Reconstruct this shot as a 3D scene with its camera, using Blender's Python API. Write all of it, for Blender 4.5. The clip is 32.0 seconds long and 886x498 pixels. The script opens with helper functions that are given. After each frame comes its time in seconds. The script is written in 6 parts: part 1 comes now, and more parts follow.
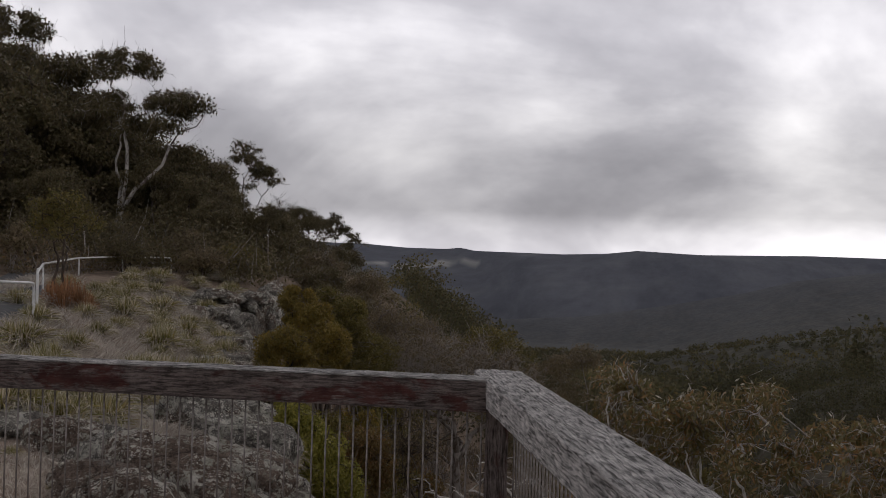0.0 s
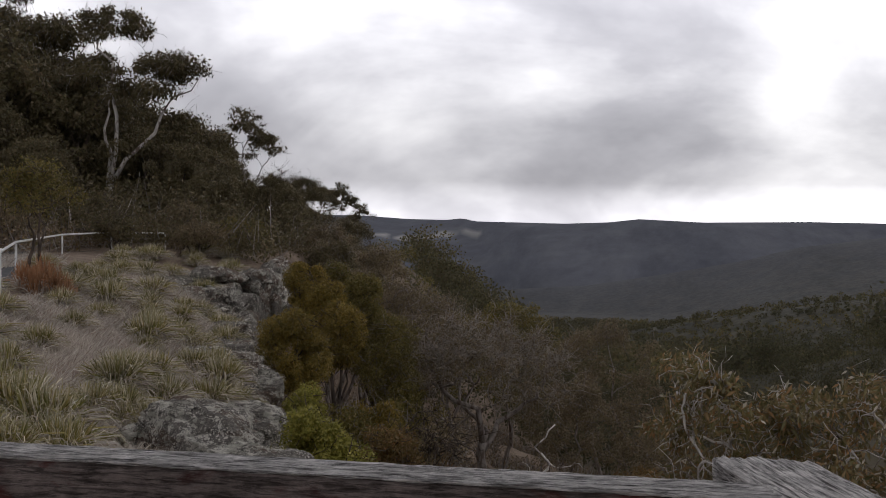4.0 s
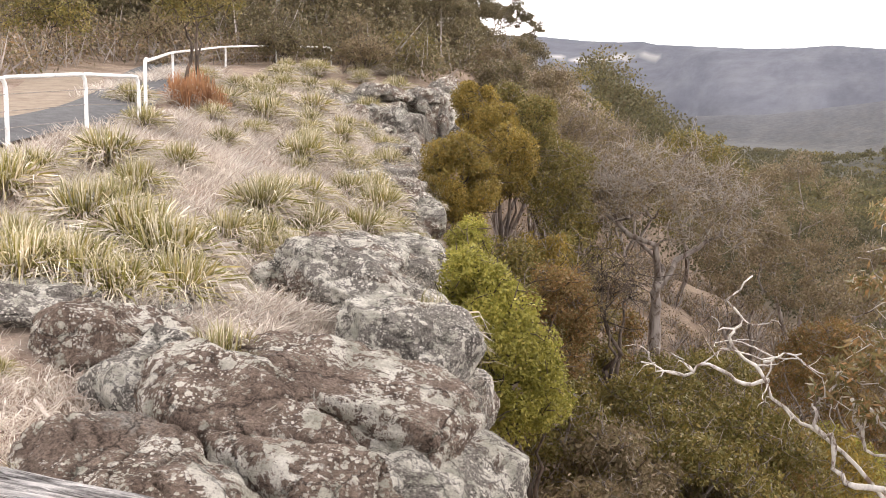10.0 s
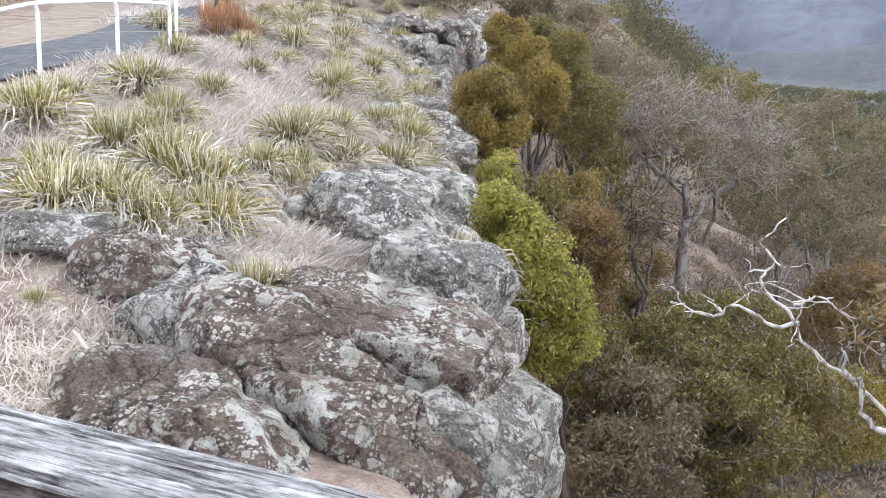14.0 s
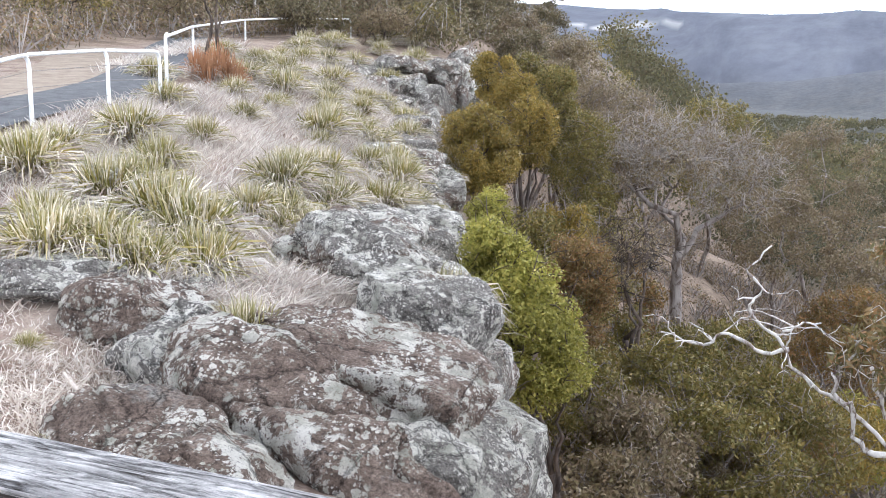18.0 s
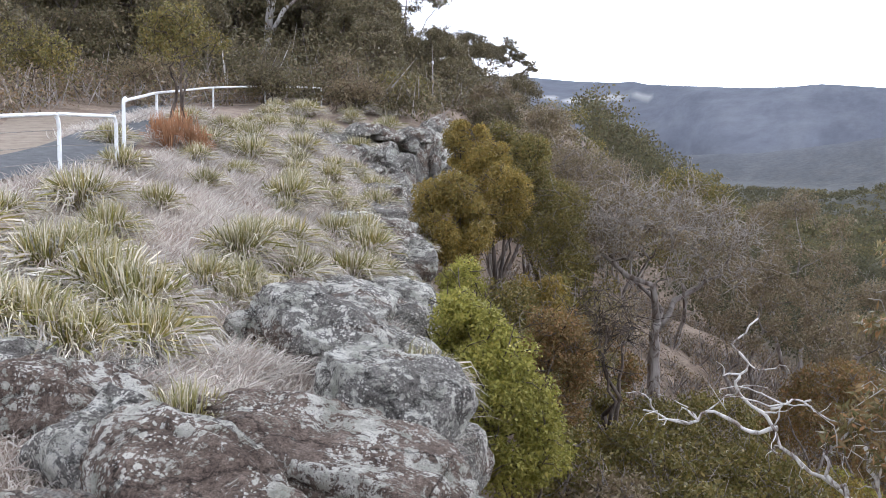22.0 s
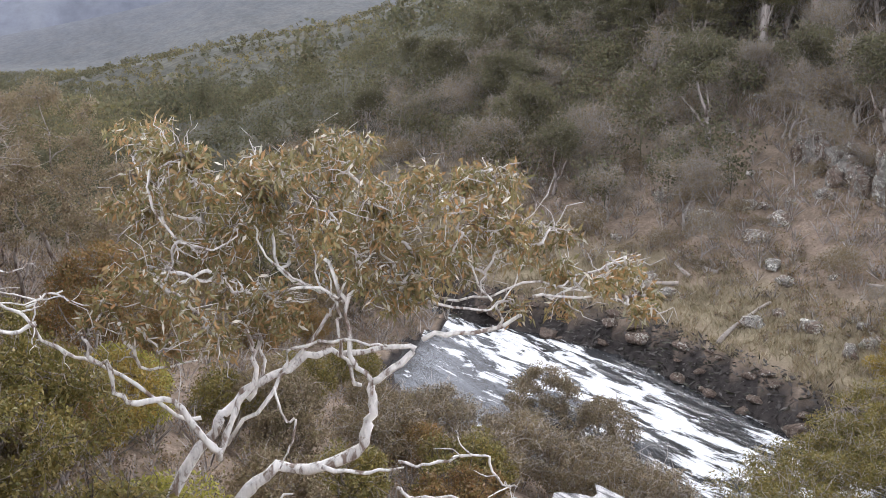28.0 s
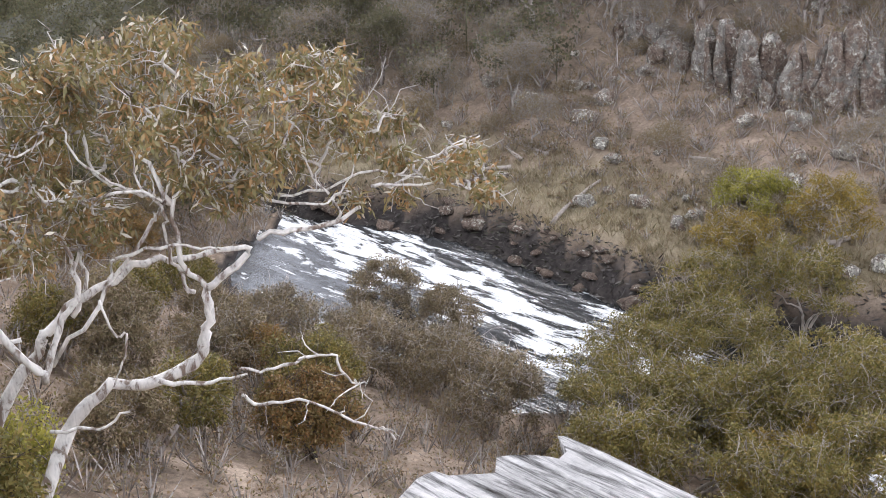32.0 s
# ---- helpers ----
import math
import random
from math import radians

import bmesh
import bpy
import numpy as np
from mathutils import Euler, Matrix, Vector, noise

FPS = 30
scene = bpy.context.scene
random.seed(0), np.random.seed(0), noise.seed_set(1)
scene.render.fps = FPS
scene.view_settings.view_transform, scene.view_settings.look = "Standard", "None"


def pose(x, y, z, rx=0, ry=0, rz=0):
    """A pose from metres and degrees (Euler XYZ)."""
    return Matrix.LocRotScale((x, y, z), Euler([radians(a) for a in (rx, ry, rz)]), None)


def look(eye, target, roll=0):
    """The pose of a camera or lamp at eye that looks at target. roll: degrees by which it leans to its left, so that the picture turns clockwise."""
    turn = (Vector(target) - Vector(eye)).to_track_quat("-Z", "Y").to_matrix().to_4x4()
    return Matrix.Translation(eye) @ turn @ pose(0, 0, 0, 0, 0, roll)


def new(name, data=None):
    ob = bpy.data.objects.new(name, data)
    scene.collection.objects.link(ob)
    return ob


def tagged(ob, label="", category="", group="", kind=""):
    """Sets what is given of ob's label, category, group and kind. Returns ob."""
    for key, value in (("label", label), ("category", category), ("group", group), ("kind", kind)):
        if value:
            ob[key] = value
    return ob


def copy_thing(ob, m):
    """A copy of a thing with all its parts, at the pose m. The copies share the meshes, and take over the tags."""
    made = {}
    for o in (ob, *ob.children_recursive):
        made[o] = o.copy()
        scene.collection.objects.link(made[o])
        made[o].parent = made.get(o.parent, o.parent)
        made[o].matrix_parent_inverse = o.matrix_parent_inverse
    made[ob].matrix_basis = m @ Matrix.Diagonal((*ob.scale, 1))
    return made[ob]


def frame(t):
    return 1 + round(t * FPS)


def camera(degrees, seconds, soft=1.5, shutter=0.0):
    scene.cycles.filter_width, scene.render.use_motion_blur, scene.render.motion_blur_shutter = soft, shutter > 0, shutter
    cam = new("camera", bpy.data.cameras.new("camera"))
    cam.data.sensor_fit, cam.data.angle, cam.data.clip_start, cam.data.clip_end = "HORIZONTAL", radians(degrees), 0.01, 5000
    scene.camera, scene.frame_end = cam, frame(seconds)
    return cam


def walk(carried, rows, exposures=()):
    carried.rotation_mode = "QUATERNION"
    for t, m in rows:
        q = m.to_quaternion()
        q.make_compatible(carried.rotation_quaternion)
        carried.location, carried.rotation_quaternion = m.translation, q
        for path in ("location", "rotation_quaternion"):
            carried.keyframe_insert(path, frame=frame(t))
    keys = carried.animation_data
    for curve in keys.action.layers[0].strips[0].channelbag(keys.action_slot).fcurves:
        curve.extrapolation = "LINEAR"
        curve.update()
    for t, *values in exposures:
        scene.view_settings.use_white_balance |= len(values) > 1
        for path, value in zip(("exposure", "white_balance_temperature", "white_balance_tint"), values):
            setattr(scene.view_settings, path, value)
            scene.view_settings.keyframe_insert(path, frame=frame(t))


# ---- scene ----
cam = camera(44.26, 32.0, soft=0.9)
walk(cam, [
    (0.0, pose(0.272, -4.351, 0.124, 90.22, -1.59, -4.45)),
    (0.5, pose(0.285, -3.898, 0.124, 89.85, -0.12, -4.43)),
    (1.0, pose(0.262, -3.442, 0.130, 90.28, -2.55, -3.61)),
    (1.5, pose(0.218, -2.959, 0.148, 90.49, 0.72, -3.60)),
    (2.0, pose(0.200, -2.530, 0.136, 90.72, -0.22, -3.18)),
    (2.5, pose(0.154, -2.178, 0.129, 90.68, -3.13, -2.94)),
    (4.5, pose(-0.036, -1.172, 0.108, 88.16, -0.38, -4.67)),
    (5.0, pose(-0.019, -0.849, 0.169, 87.99, -1.51, -4.57)),
    (5.5, pose(-0.013, -0.557, 0.164, 87.53, -2.19, -5.92)),
    (6.0, pose(-0.047, -0.324, 0.128, 86.19, -0.47, -7.20)),
    (6.5, pose(-0.045, -0.053, 0.089, 85.44, -2.26, -3.08)),
    (7.0, pose(-0.034, 0.140, 0.069, 83.82, -0.71, -1.83)),
    (7.5, pose(-0.055, 0.293, 0.035, 82.50, -1.47, -1.05)),
    (8.0, pose(-0.026, 0.405, 0.000, 81.50, -1.69, 2.13)),
    (8.5, pose(-0.029, 0.380, 0.007, 80.89, -1.36, 3.63)),
    (9.0, pose(-0.023, 0.336, 0.017, 80.37, -1.54, 4.16)),
    (9.5, pose(-0.023, 0.304, 0.007, 79.85, -1.70, 4.29)),
    (10.0, pose(-0.018, 0.288, 0.014, 79.19, -1.80, 4.72)),
    (10.5, pose(-0.023, 0.285, 0.029, 78.53, -1.70, 5.57)),
    (11.0, pose(-0.005, 0.299, 0.034, 77.87, -1.71, 6.46)),
    (11.5, pose(-0.009, 0.303, 0.028, 77.42, -1.68, 6.77)),
    (12.0, pose(-0.020, 0.278, 0.036, 76.97, -1.80, 7.13)),
    (12.5, pose(-0.006, 0.296, 0.038, 76.57, -2.01, 7.40)),
    (13.0, pose(-0.025, 0.301, 0.038, 76.19, -2.44, 6.83)),
    (13.5, pose(-0.074, 0.327, 0.032, 75.90, -2.67, 6.34)),
    (15.5, pose(-0.119, 0.352, 0.028, 74.97, -2.49, 5.83)),
    (16.0, pose(-0.106, 0.350, 0.045, 75.89, -2.20, 4.68)),
    (16.5, pose(-0.074, 0.353, 0.023, 77.65, -2.05, 2.65)),
    (17.0, pose(-0.071, 0.259, 0.022, 78.26, -2.39, 4.03)),
    (17.5, pose(-0.024, 0.203, 0.048, 78.08, -0.96, 5.80)),
    (18.0, pose(0.008, 0.208, 0.049, 77.61, -1.17, 5.75)),
    (18.5, pose(-0.005, 0.179, 0.060, 78.05, -0.93, 5.85)),
    (19.0, pose(-0.020, 0.152, 0.057, 79.03, -1.00, 5.86)),
    (19.5, pose(-0.034, 0.134, 0.044, 80.51, -1.26, 4.98)),
    (20.0, pose(-0.033, 0.113, 0.027, 81.45, -1.74, 3.32)),
    (20.5, pose(0.008, 0.069, 0.039, 81.17, -2.36, 4.23)),
    (21.0, pose(0.016, 0.047, 0.057, 81.22, -2.05, 5.08)),
    (21.5, pose(-0.001, 0.451, -0.002, 81.49, -1.52, 5.35)),
    (22.0, pose(-0.012, 0.853, -0.053, 81.34, -1.35, 4.38)),
    (22.5, pose(-0.017, 1.150, -0.098, 81.08, -0.87, 3.28)),
    (23.0, pose(-0.010, 1.379, -0.112, 81.26, -0.33, 1.69)),
    (23.5, pose(0.039, 1.414, -0.071, 81.45, -0.40, -3.39)),
    (24.0, pose(0.093, 1.351, -0.021, 81.04, 0.12, -8.26)),
    (24.5, pose(0.137, 1.220, 0.035, 81.05, 0.21, -12.86)),
    (25.0, pose(0.158, 1.014, 0.097, 81.12, 0.91, -17.32)),
    (25.5, pose(0.173, 0.800, 0.127, 80.89, 0.70, -21.51)),
    (26.0, pose(0.188, 0.557, 0.138, 80.08, 0.30, -25.83)),
    (26.5, pose(0.210, 0.300, 0.120, 78.99, -0.96, -28.28)),
    (28.5, pose(0.200, 0.200, 0.230, 73.60, 1.22, -35.32)),
    (29.0, pose(0.250, 0.270, 0.220, 71.73, 1.80, -36.31)),
    (29.5, pose(0.290, 0.330, 0.200, 71.61, 1.54, -37.53)),
    (30.0, pose(0.330, 0.400, 0.170, 71.72, 1.15, -36.97)),
    (30.5, pose(0.370, 0.470, 0.130, 71.50, 1.27, -36.47)),
    (31.0, pose(0.410, 0.540, 0.090, 71.00, 1.29, -37.22)),
    (31.5, pose(0.450, 0.610, 0.050, 70.43, 1.13, -39.83)),
    (32.0, pose(0.500, 0.680, 0.000, 69.63, 1.37, -43.14)),
], exposures=[
    (0.0, -2.4, 6500, 14), (2.5, -2.36, 6500, 14), (4.5, -1.95, 6400, 13), (6.0, -1.68, 6600, 14), (7.0, -1.05, 7000, 16), (8.0, -0.52, 7300, 17), (9.0, 0.07, 7100, 16), (10.0, 0.34, 6900, 15),
    (11.4, 0.42, 6500, 13), (12.4, 0.42, 5850, 10), (16.0, 0.44, 5700, 10), (19.0, 0.44, 5700, 10), (20.2, 0.38, 5700, 10), (21.2, -0.02, 5650, 11), (23.0, -0.02, 5650, 11), (25.0, 0.12, 5600, 12), (26.5, 0.2, 5650, 12), (28.5, 0.33, 6000, 12), (32.0, 0.32, 6000, 12)])

# ---- sky and light: a broken overcast, brighter low over the horizon ----
world = bpy.data.worlds.new("overcast_sky")
scene.world = world
world.use_nodes = True
wt = world.node_tree
wt.nodes.clear()


def wnode(kind, **put):
    n = wt.nodes.new(kind)
    for k, v in put.items():
        n.inputs[k].default_value = v
    return n


def wmath(op, a, b=None):
    n = wt.nodes.new("ShaderNodeMath")
    n.operation = op
    for i, v in enumerate((a, b)):
        if v is None:
            continue
        if isinstance(v, (int, float)):
            n.inputs[i].default_value = v
        else:
            wt.links.new(v, n.inputs[i])
    return n.outputs[0]


w_co = wt.nodes.new("ShaderNodeTexCoord")
w_sep = wt.nodes.new("ShaderNodeSeparateXYZ")
wt.links.new(w_co.outputs["Generated"], w_sep.inputs[0])
w_h = wmath("ADD", wmath("MAXIMUM", w_sep.outputs[2], 0.0), 0.55)
w_xy = wt.nodes.new("ShaderNodeCombineXYZ")
wt.links.new(wmath("DIVIDE", w_sep.outputs[0], w_h), w_xy.inputs[0])
wt.links.new(wmath("DIVIDE", w_sep.outputs[1], w_h), w_xy.inputs[1])
w_n1 = wnode("ShaderNodeTexNoise", Scale=1.9, Detail=6.0, Roughness=0.52, Distortion=0.5)
w_n2 = wnode("ShaderNodeTexNoise", Scale=5.0, Detail=6.0, Roughness=0.5)
wt.links.new(w_xy.outputs[0], w_n1.inputs["Vector"])
wt.links.new(w_xy.outputs[0], w_n2.inputs["Vector"])
w_mixn = wmath("ADD", wmath("MULTIPLY", w_n1.outputs[0], 0.72), wmath("MULTIPLY", w_n2.outputs[0], 0.28))
w_ramp = wt.nodes.new("ShaderNodeValToRGB")
el = w_ramp.color_ramp.elements
el[0].position, el[0].color = 0.37, (0.85, 0.85, 0.91, 1)
el[1].position, el[1].color = 0.70, (3.0, 3.0, 2.97, 1)
for p_, c_ in ((0.47, (1.25, 1.25, 1.31, 1)), (0.55, (1.8, 1.8, 1.84, 1))):
    e_ = w_ramp.color_ramp.elements.new(p_)
    e_.color = c_
# a thin place in the cloud lets the sun's glare through
w_dot = wt.nodes.new("ShaderNodeVectorMath")
w_dot.operation = "DOT_PRODUCT"
w_dot.inputs[1].default_value = Vector((0.375, 0.927, 0.115)).normalized()
wt.links.new(w_co.outputs["Generated"], w_dot.inputs[0])
w_thin = wmath("MULTIPLY", wmath("POWER", wmath("MAXIMUM", w_dot.outputs["Value"], 0.0), 700.0), 0.17)
wt.links.new(wmath("ADD", w_mixn, w_thin), w_ramp.inputs[0])
w_sky = wt.nodes.new("ShaderNodeTexSky")
w_sky.sky_type, w_sky.sun_disc, w_sky.sun_elevation, w_sky.sun_rotation = "NISHITA", False, radians(42), radians(35)
w_mul = wt.nodes.new("ShaderNodeVectorMath")
w_mul.operation = "SCALE"
w_mul.inputs["Scale"].default_value = 0.08
wt.links.new(w_sky.outputs[0], w_mul.inputs[0])
w_mix = wt.nodes.new("ShaderNodeMixRGB")
w_mix.inputs[0].default_value = 0.94
wt.links.new(w_mul.outputs[0], w_mix.inputs[1])
wt.links.new(w_ramp.outputs[0], w_mix.inputs[2])
w_low = wt.nodes.new("ShaderNodeValToRGB")
w_steps = ((0.0, 0.95), (0.022, 0.76), (0.04, 0.50), (0.09, 0.52), (0.2, 0.88), (0.38, 0.8), (0.6, 0.30), (1.0, 0.14))
while len(w_low.color_ramp.elements) < len(w_steps):
    w_low.color_ramp.elements.new(0.5)
for e_, (p_, c_) in zip(w_low.color_ramp.elements, w_steps):
    e_.position, e_.color = p_, (c_, c_, c_, 1)
wt.links.new(w_sep.outputs[2], w_low.inputs[0])
w_bg = wnode("ShaderNodeBackground")
wt.links.new(w_mix.outputs[0], w_bg.inputs[0])
wt.links.new(wmath("MULTIPLY", w_low.outputs[0], 3.2), w_bg.inputs["Strength"])
w_out = wt.nodes.new("ShaderNodeOutputWorld")
wt.links.new(w_bg.outputs[0], w_out.inputs[0])

sun = new("sun", bpy.data.lights.new("sun", "SUN"))
sun.data.energy, sun.data.angle, sun.data.color = 1.45, radians(18), (1.0, 0.96, 0.9)
sun.matrix_basis = look((0, 0, 60), (-26.0, -37.0, 15.0))


# ---- materials ----
class Mat:
    """A node material with a Principled shader and short ways to noise, ramps and relief."""

    def __init__(self, name, rough=0.85, spec=0.25):
        self.m = bpy.data.materials.new(name)
        self.m.use_nodes = True
        self.t = self.m.node_tree
        self.b = self.t.nodes["Principled BSDF"]
        self.b.inputs["Roughness"].default_value = rough
        self.b.inputs["Specular IOR Level"].default_value = spec
        self.co = self.t.nodes.new("ShaderNodeTexCoord").outputs["Object"]

    def n(self, kind, ins=(), **put):
        q = self.t.nodes.new(kind)
        if "operation" in put:
            q.operation = put["operation"]
        if "feature" in put:
            q.feature = put["feature"]
        if "blend_type" in put:
            q.blend_type = put["blend_type"]
        if "attribute_name" in put:
            q.attribute_name = put["attribute_name"]
        if "rotation_type" in put:
            q.rotation_type = put["rotation_type"]
        for k, v in dict(ins).items():
            if isinstance(v, bpy.types.NodeSocket):
                self.t.links.new(v, q.inputs[k])
            else:
                q.inputs[k].default_value = v
        return q

    def pos(self):
        return self.n("ShaderNodeNewGeometry").outputs["Position"]

    def scaled(self, v, s):
        q = self.n("ShaderNodeVectorMath", {0: v}, operation="MULTIPLY")
        q.inputs[1].default_value = s
        return q.outputs[0]

    def noise(self, scale, detail=5, rough=0.55, vec=None, warp=0.0):
        return self.n("ShaderNodeTexNoise", {"Vector": vec or self.co, "Scale": scale, "Detail": detail, "Roughness": rough, "Distortion": warp}).outputs[0]

    def voro(self, scale, vec=None, feature="F1", out=0):
        return self.n("ShaderNodeTexVoronoi", {"Vector": vec or self.co, "Scale": scale}, feature=feature).outputs[out]

    def ramp(self, fac, stops):
        q = self.n("ShaderNodeValToRGB", {0: fac})
        els = q.color_ramp.elements
        while len(els) < len(stops):
            els.new(0.5)
        for e, (p, c) in zip(els, stops):
            e.position = p
            e.color = (*c, 1) if isinstance(c, tuple) else (c, c, c, 1)
        return q.outputs[0]

    def mix(self, fac, a, b, mode="MIX"):
        q = self.n("ShaderNodeMixRGB", blend_type=mode)
        for i, v in enumerate((fac, a, b)):
            if isinstance(v, bpy.types.NodeSocket):
                self.t.links.new(v, q.inputs[i])
            elif isinstance(v, tuple):
                q.inputs[i].default_value = (*v, 1)
            else:
                q.inputs[i].default_value = v if i == 0 else (v, v, v, 1)
        return q.outputs[0]

    def math(self, op, a, b=0.0):
        return self.n("ShaderNodeMath", {0: a, 1: b}, operation=op).outputs[0]

    def attr(self, name):
        return self.n("ShaderNodeAttribute", attribute_name=name).outputs["Fac"]

    def island(self):
        return self.n("ShaderNodeNewGeometry").outputs["Random Per Island"]

    def objrand(self):
        return self.n("ShaderNodeObjectInfo").outputs["Random"]

    def bump(self, h, strength=0.5, dist=0.02):
        q = self.n("ShaderNodeBump", {"Height": h, "Strength": strength, "Distance": dist})
        self.t.links.new(q.outputs[0], self.b.inputs["Normal"])

    def color(self, c):
        if isinstance(c, tuple):
            self.b.inputs["Base Color"].default_value = (*c, 1)
        else:
            self.t.links.new(c, self.b.inputs["Base Color"])
        return self.m


def leaf_mat(name, colors, glow=0.25, rough=0.5, stands=0.0):
    q = Mat(name, rough, 0.35)
    k = len(colors)
    c = q.ramp(q.island(), [(i / (k - 1), col) for i, col in enumerate(colors)])
    tone = q.ramp(q.noise(0.9, 3, vec=q.pos()), [(0.3, 0.72), (0.7, 1.2)])
    c = q.mix(1.0, c, tone, "MULTIPLY")
    if stands:
        q.b.inputs["Specular IOR Level"].default_value, q.b.inputs["Roughness"].default_value = 0.05, 0.95
        c = q.mix(1.0, c, q.ramp(q.noise(stands, 5, 0.6, q.pos(), 0.4), [(0.36, (0.95, 0.98, 1.0)), (0.5, (1.25, 1.22, 1.15)), (0.64, (1.75, 1.55, 1.15))]), "MULTIPLY")
    q.color(c)
    tr = q.n("ShaderNodeBsdfTranslucent", {"Color": c})
    mx = q.n("ShaderNodeMixShader", {0: glow, 1: q.b.outputs[0], 2: tr.outputs[0]})
    q.t.links.new(mx.outputs[0], q.t.nodes["Material Output"].inputs[0])
    return q.m


LEAF_GUM = leaf_mat("gum_leaf", [(0.13, 0.12, 0.045), (0.24, 0.185, 0.07), (0.12, 0.115, 0.045), (0.34, 0.20, 0.085), (0.20, 0.175, 0.08), (0.40, 0.225, 0.10), (0.25, 0.20, 0.09), (0.16, 0.15, 0.06), (0.66, 0.60, 0.50)])
LEAF_GUM_DARK = leaf_mat("dark_gum_leaf", [(0.11, 0.095, 0.05), (0.165, 0.13, 0.072), (0.12, 0.108, 0.05), (0.22, 0.165, 0.095), (0.14, 0.122, 0.05)], 0.3)
LEAF_GOLD = leaf_mat("golden_wattle_leaf", [(0.31, 0.21, 0.045), (0.23, 0.18, 0.045), (0.38, 0.25, 0.055), (0.19, 0.155, 0.04), (0.29, 0.22, 0.06)], 0.35)
LEAF_GREEN = leaf_mat("green_shrub_leaf", [(0.26, 0.245, 0.045), (0.38, 0.34, 0.075), (0.20, 0.20, 0.04), (0.46, 0.39, 0.10)], 0.35)
LEAF_OLIVE = leaf_mat("olive_leaf", [(0.15, 0.13, 0.032), (0.23, 0.185, 0.05), (0.11, 0.105, 0.03), (0.29, 0.21, 0.065), (0.19, 0.165, 0.055)])
LEAF_RUST = leaf_mat("rusty_leaf", [(0.30, 0.155, 0.06), (0.21, 0.13, 0.05), (0.17, 0.13, 0.045), (0.26, 0.165, 0.06)], 0.3)
LEAF_DRY = leaf_mat("dry_brown_leaf", [(0.21, 0.155, 0.09), (0.28, 0.21, 0.135), (0.18, 0.145, 0.075), (0.25, 0.19, 0.115), (0.20, 0.17, 0.08)])
LEAF_WOODS = leaf_mat("woodland_leaf", [(0.085, 0.088, 0.055), (0.11, 0.105, 0.066), (0.135, 0.115, 0.075), (0.092, 0.092, 0.064), (0.125, 0.115, 0.055)], stands=0.018)
LEAF_SCRUB = leaf_mat("scrub_leaf", [(0.20, 0.145, 0.095), (0.28, 0.205, 0.145), (0.14, 0.105, 0.07), (0.17, 0.145, 0.06), (0.35, 0.28, 0.21), (0.26, 0.16, 0.075), (0.20, 0.18, 0.07)])
BLADE_DRY = leaf_mat("dry_grass_blade", [(0.48, 0.415, 0.35), (0.62, 0.56, 0.49), (0.34, 0.265, 0.215), (0.80, 0.75, 0.68), (0.46, 0.39, 0.32)], 0.2, 0.7)
q_ = Mat("tussock_arc", 0.6, 0.35)
c_ = q_.ramp(q_.island(), [(0.0, (0.11, 0.11, 0.022)), (0.2, (0.235, 0.21, 0.042)), (0.4, (0.165, 0.155, 0.033)), (0.55, (0.34, 0.27, 0.085)), (0.7, (0.44, 0.37, 0.22)), (0.85, (0.66, 0.59, 0.48)), (1.0, (0.84, 0.77, 0.65))])
c_ = q_.mix(q_.math("MULTIPLY", q_.ramp(q_.attr("along"), [(0.6, 0.0), (1.0, 1.0)]), 0.6), c_, (0.62, 0.57, 0.47))
q_.color(q_.mix(1.0, c_, q_.ramp(q_.noise(1.1, 3, vec=q_.pos()), [(0.3, (0.80, 0.80, 0.76)), (0.7, (1.22, 1.20, 1.14))]), "MULTIPLY"))
BLADE_ARC = q_.m
BLADE_RUST = leaf_mat("rust_grass_blade", [(0.36, 0.17, 0.08), (0.46, 0.25, 0.13), (0.30, 0.15, 0.07)], 0.2, 0.7)


def bark_mat(name, pale, dark, scale=5.0, cut=0.55):
    q = Mat(name, 0.8, 0.2)
    v = q.scaled(q.co, (1, 1, 0.35))
    a = q.noise(scale, 6, 0.65, v, 0.6)
    c = q.ramp(a, [(cut - 0.12, pale), (cut, tuple(0.75 * x for x in pale)), (cut + 0.08, dark), (0.85, tuple(0.6 * x for x in dark))])
    q.bump(q.noise(scale * 5, 4, 0.6, v), 0.4, 0.01)
    return q.color(c)


BARK_WHITE = bark_mat("white_gum_bark", (0.72, 0.685, 0.64), (0.20, 0.15, 0.12), 7.5, 0.53)
BARK_PALE = bark_mat("pale_grey_bark", (0.55, 0.51, 0.47), (0.16, 0.12, 0.10), 5.0, 0.53)
BARK_GREY = bark_mat("grey_bark", (0.32, 0.28, 0.25), (0.12, 0.09, 0.07), 6.0, 0.5)
BARK_DEAD = bark_mat("weathered_grey_bark", (0.31, 0.28, 0.25), (0.15, 0.125, 0.105), 6.0, 0.53)
BARK_DARK = bark_mat("dark_bark", (0.13, 0.10, 0.08), (0.05, 0.04, 0.035), 7.0, 0.5)
BARK_TWIG = bark_mat("bleached_twig", (0.36, 0.315, 0.275), (0.19, 0.155, 0.13), 6.0, 0.6)


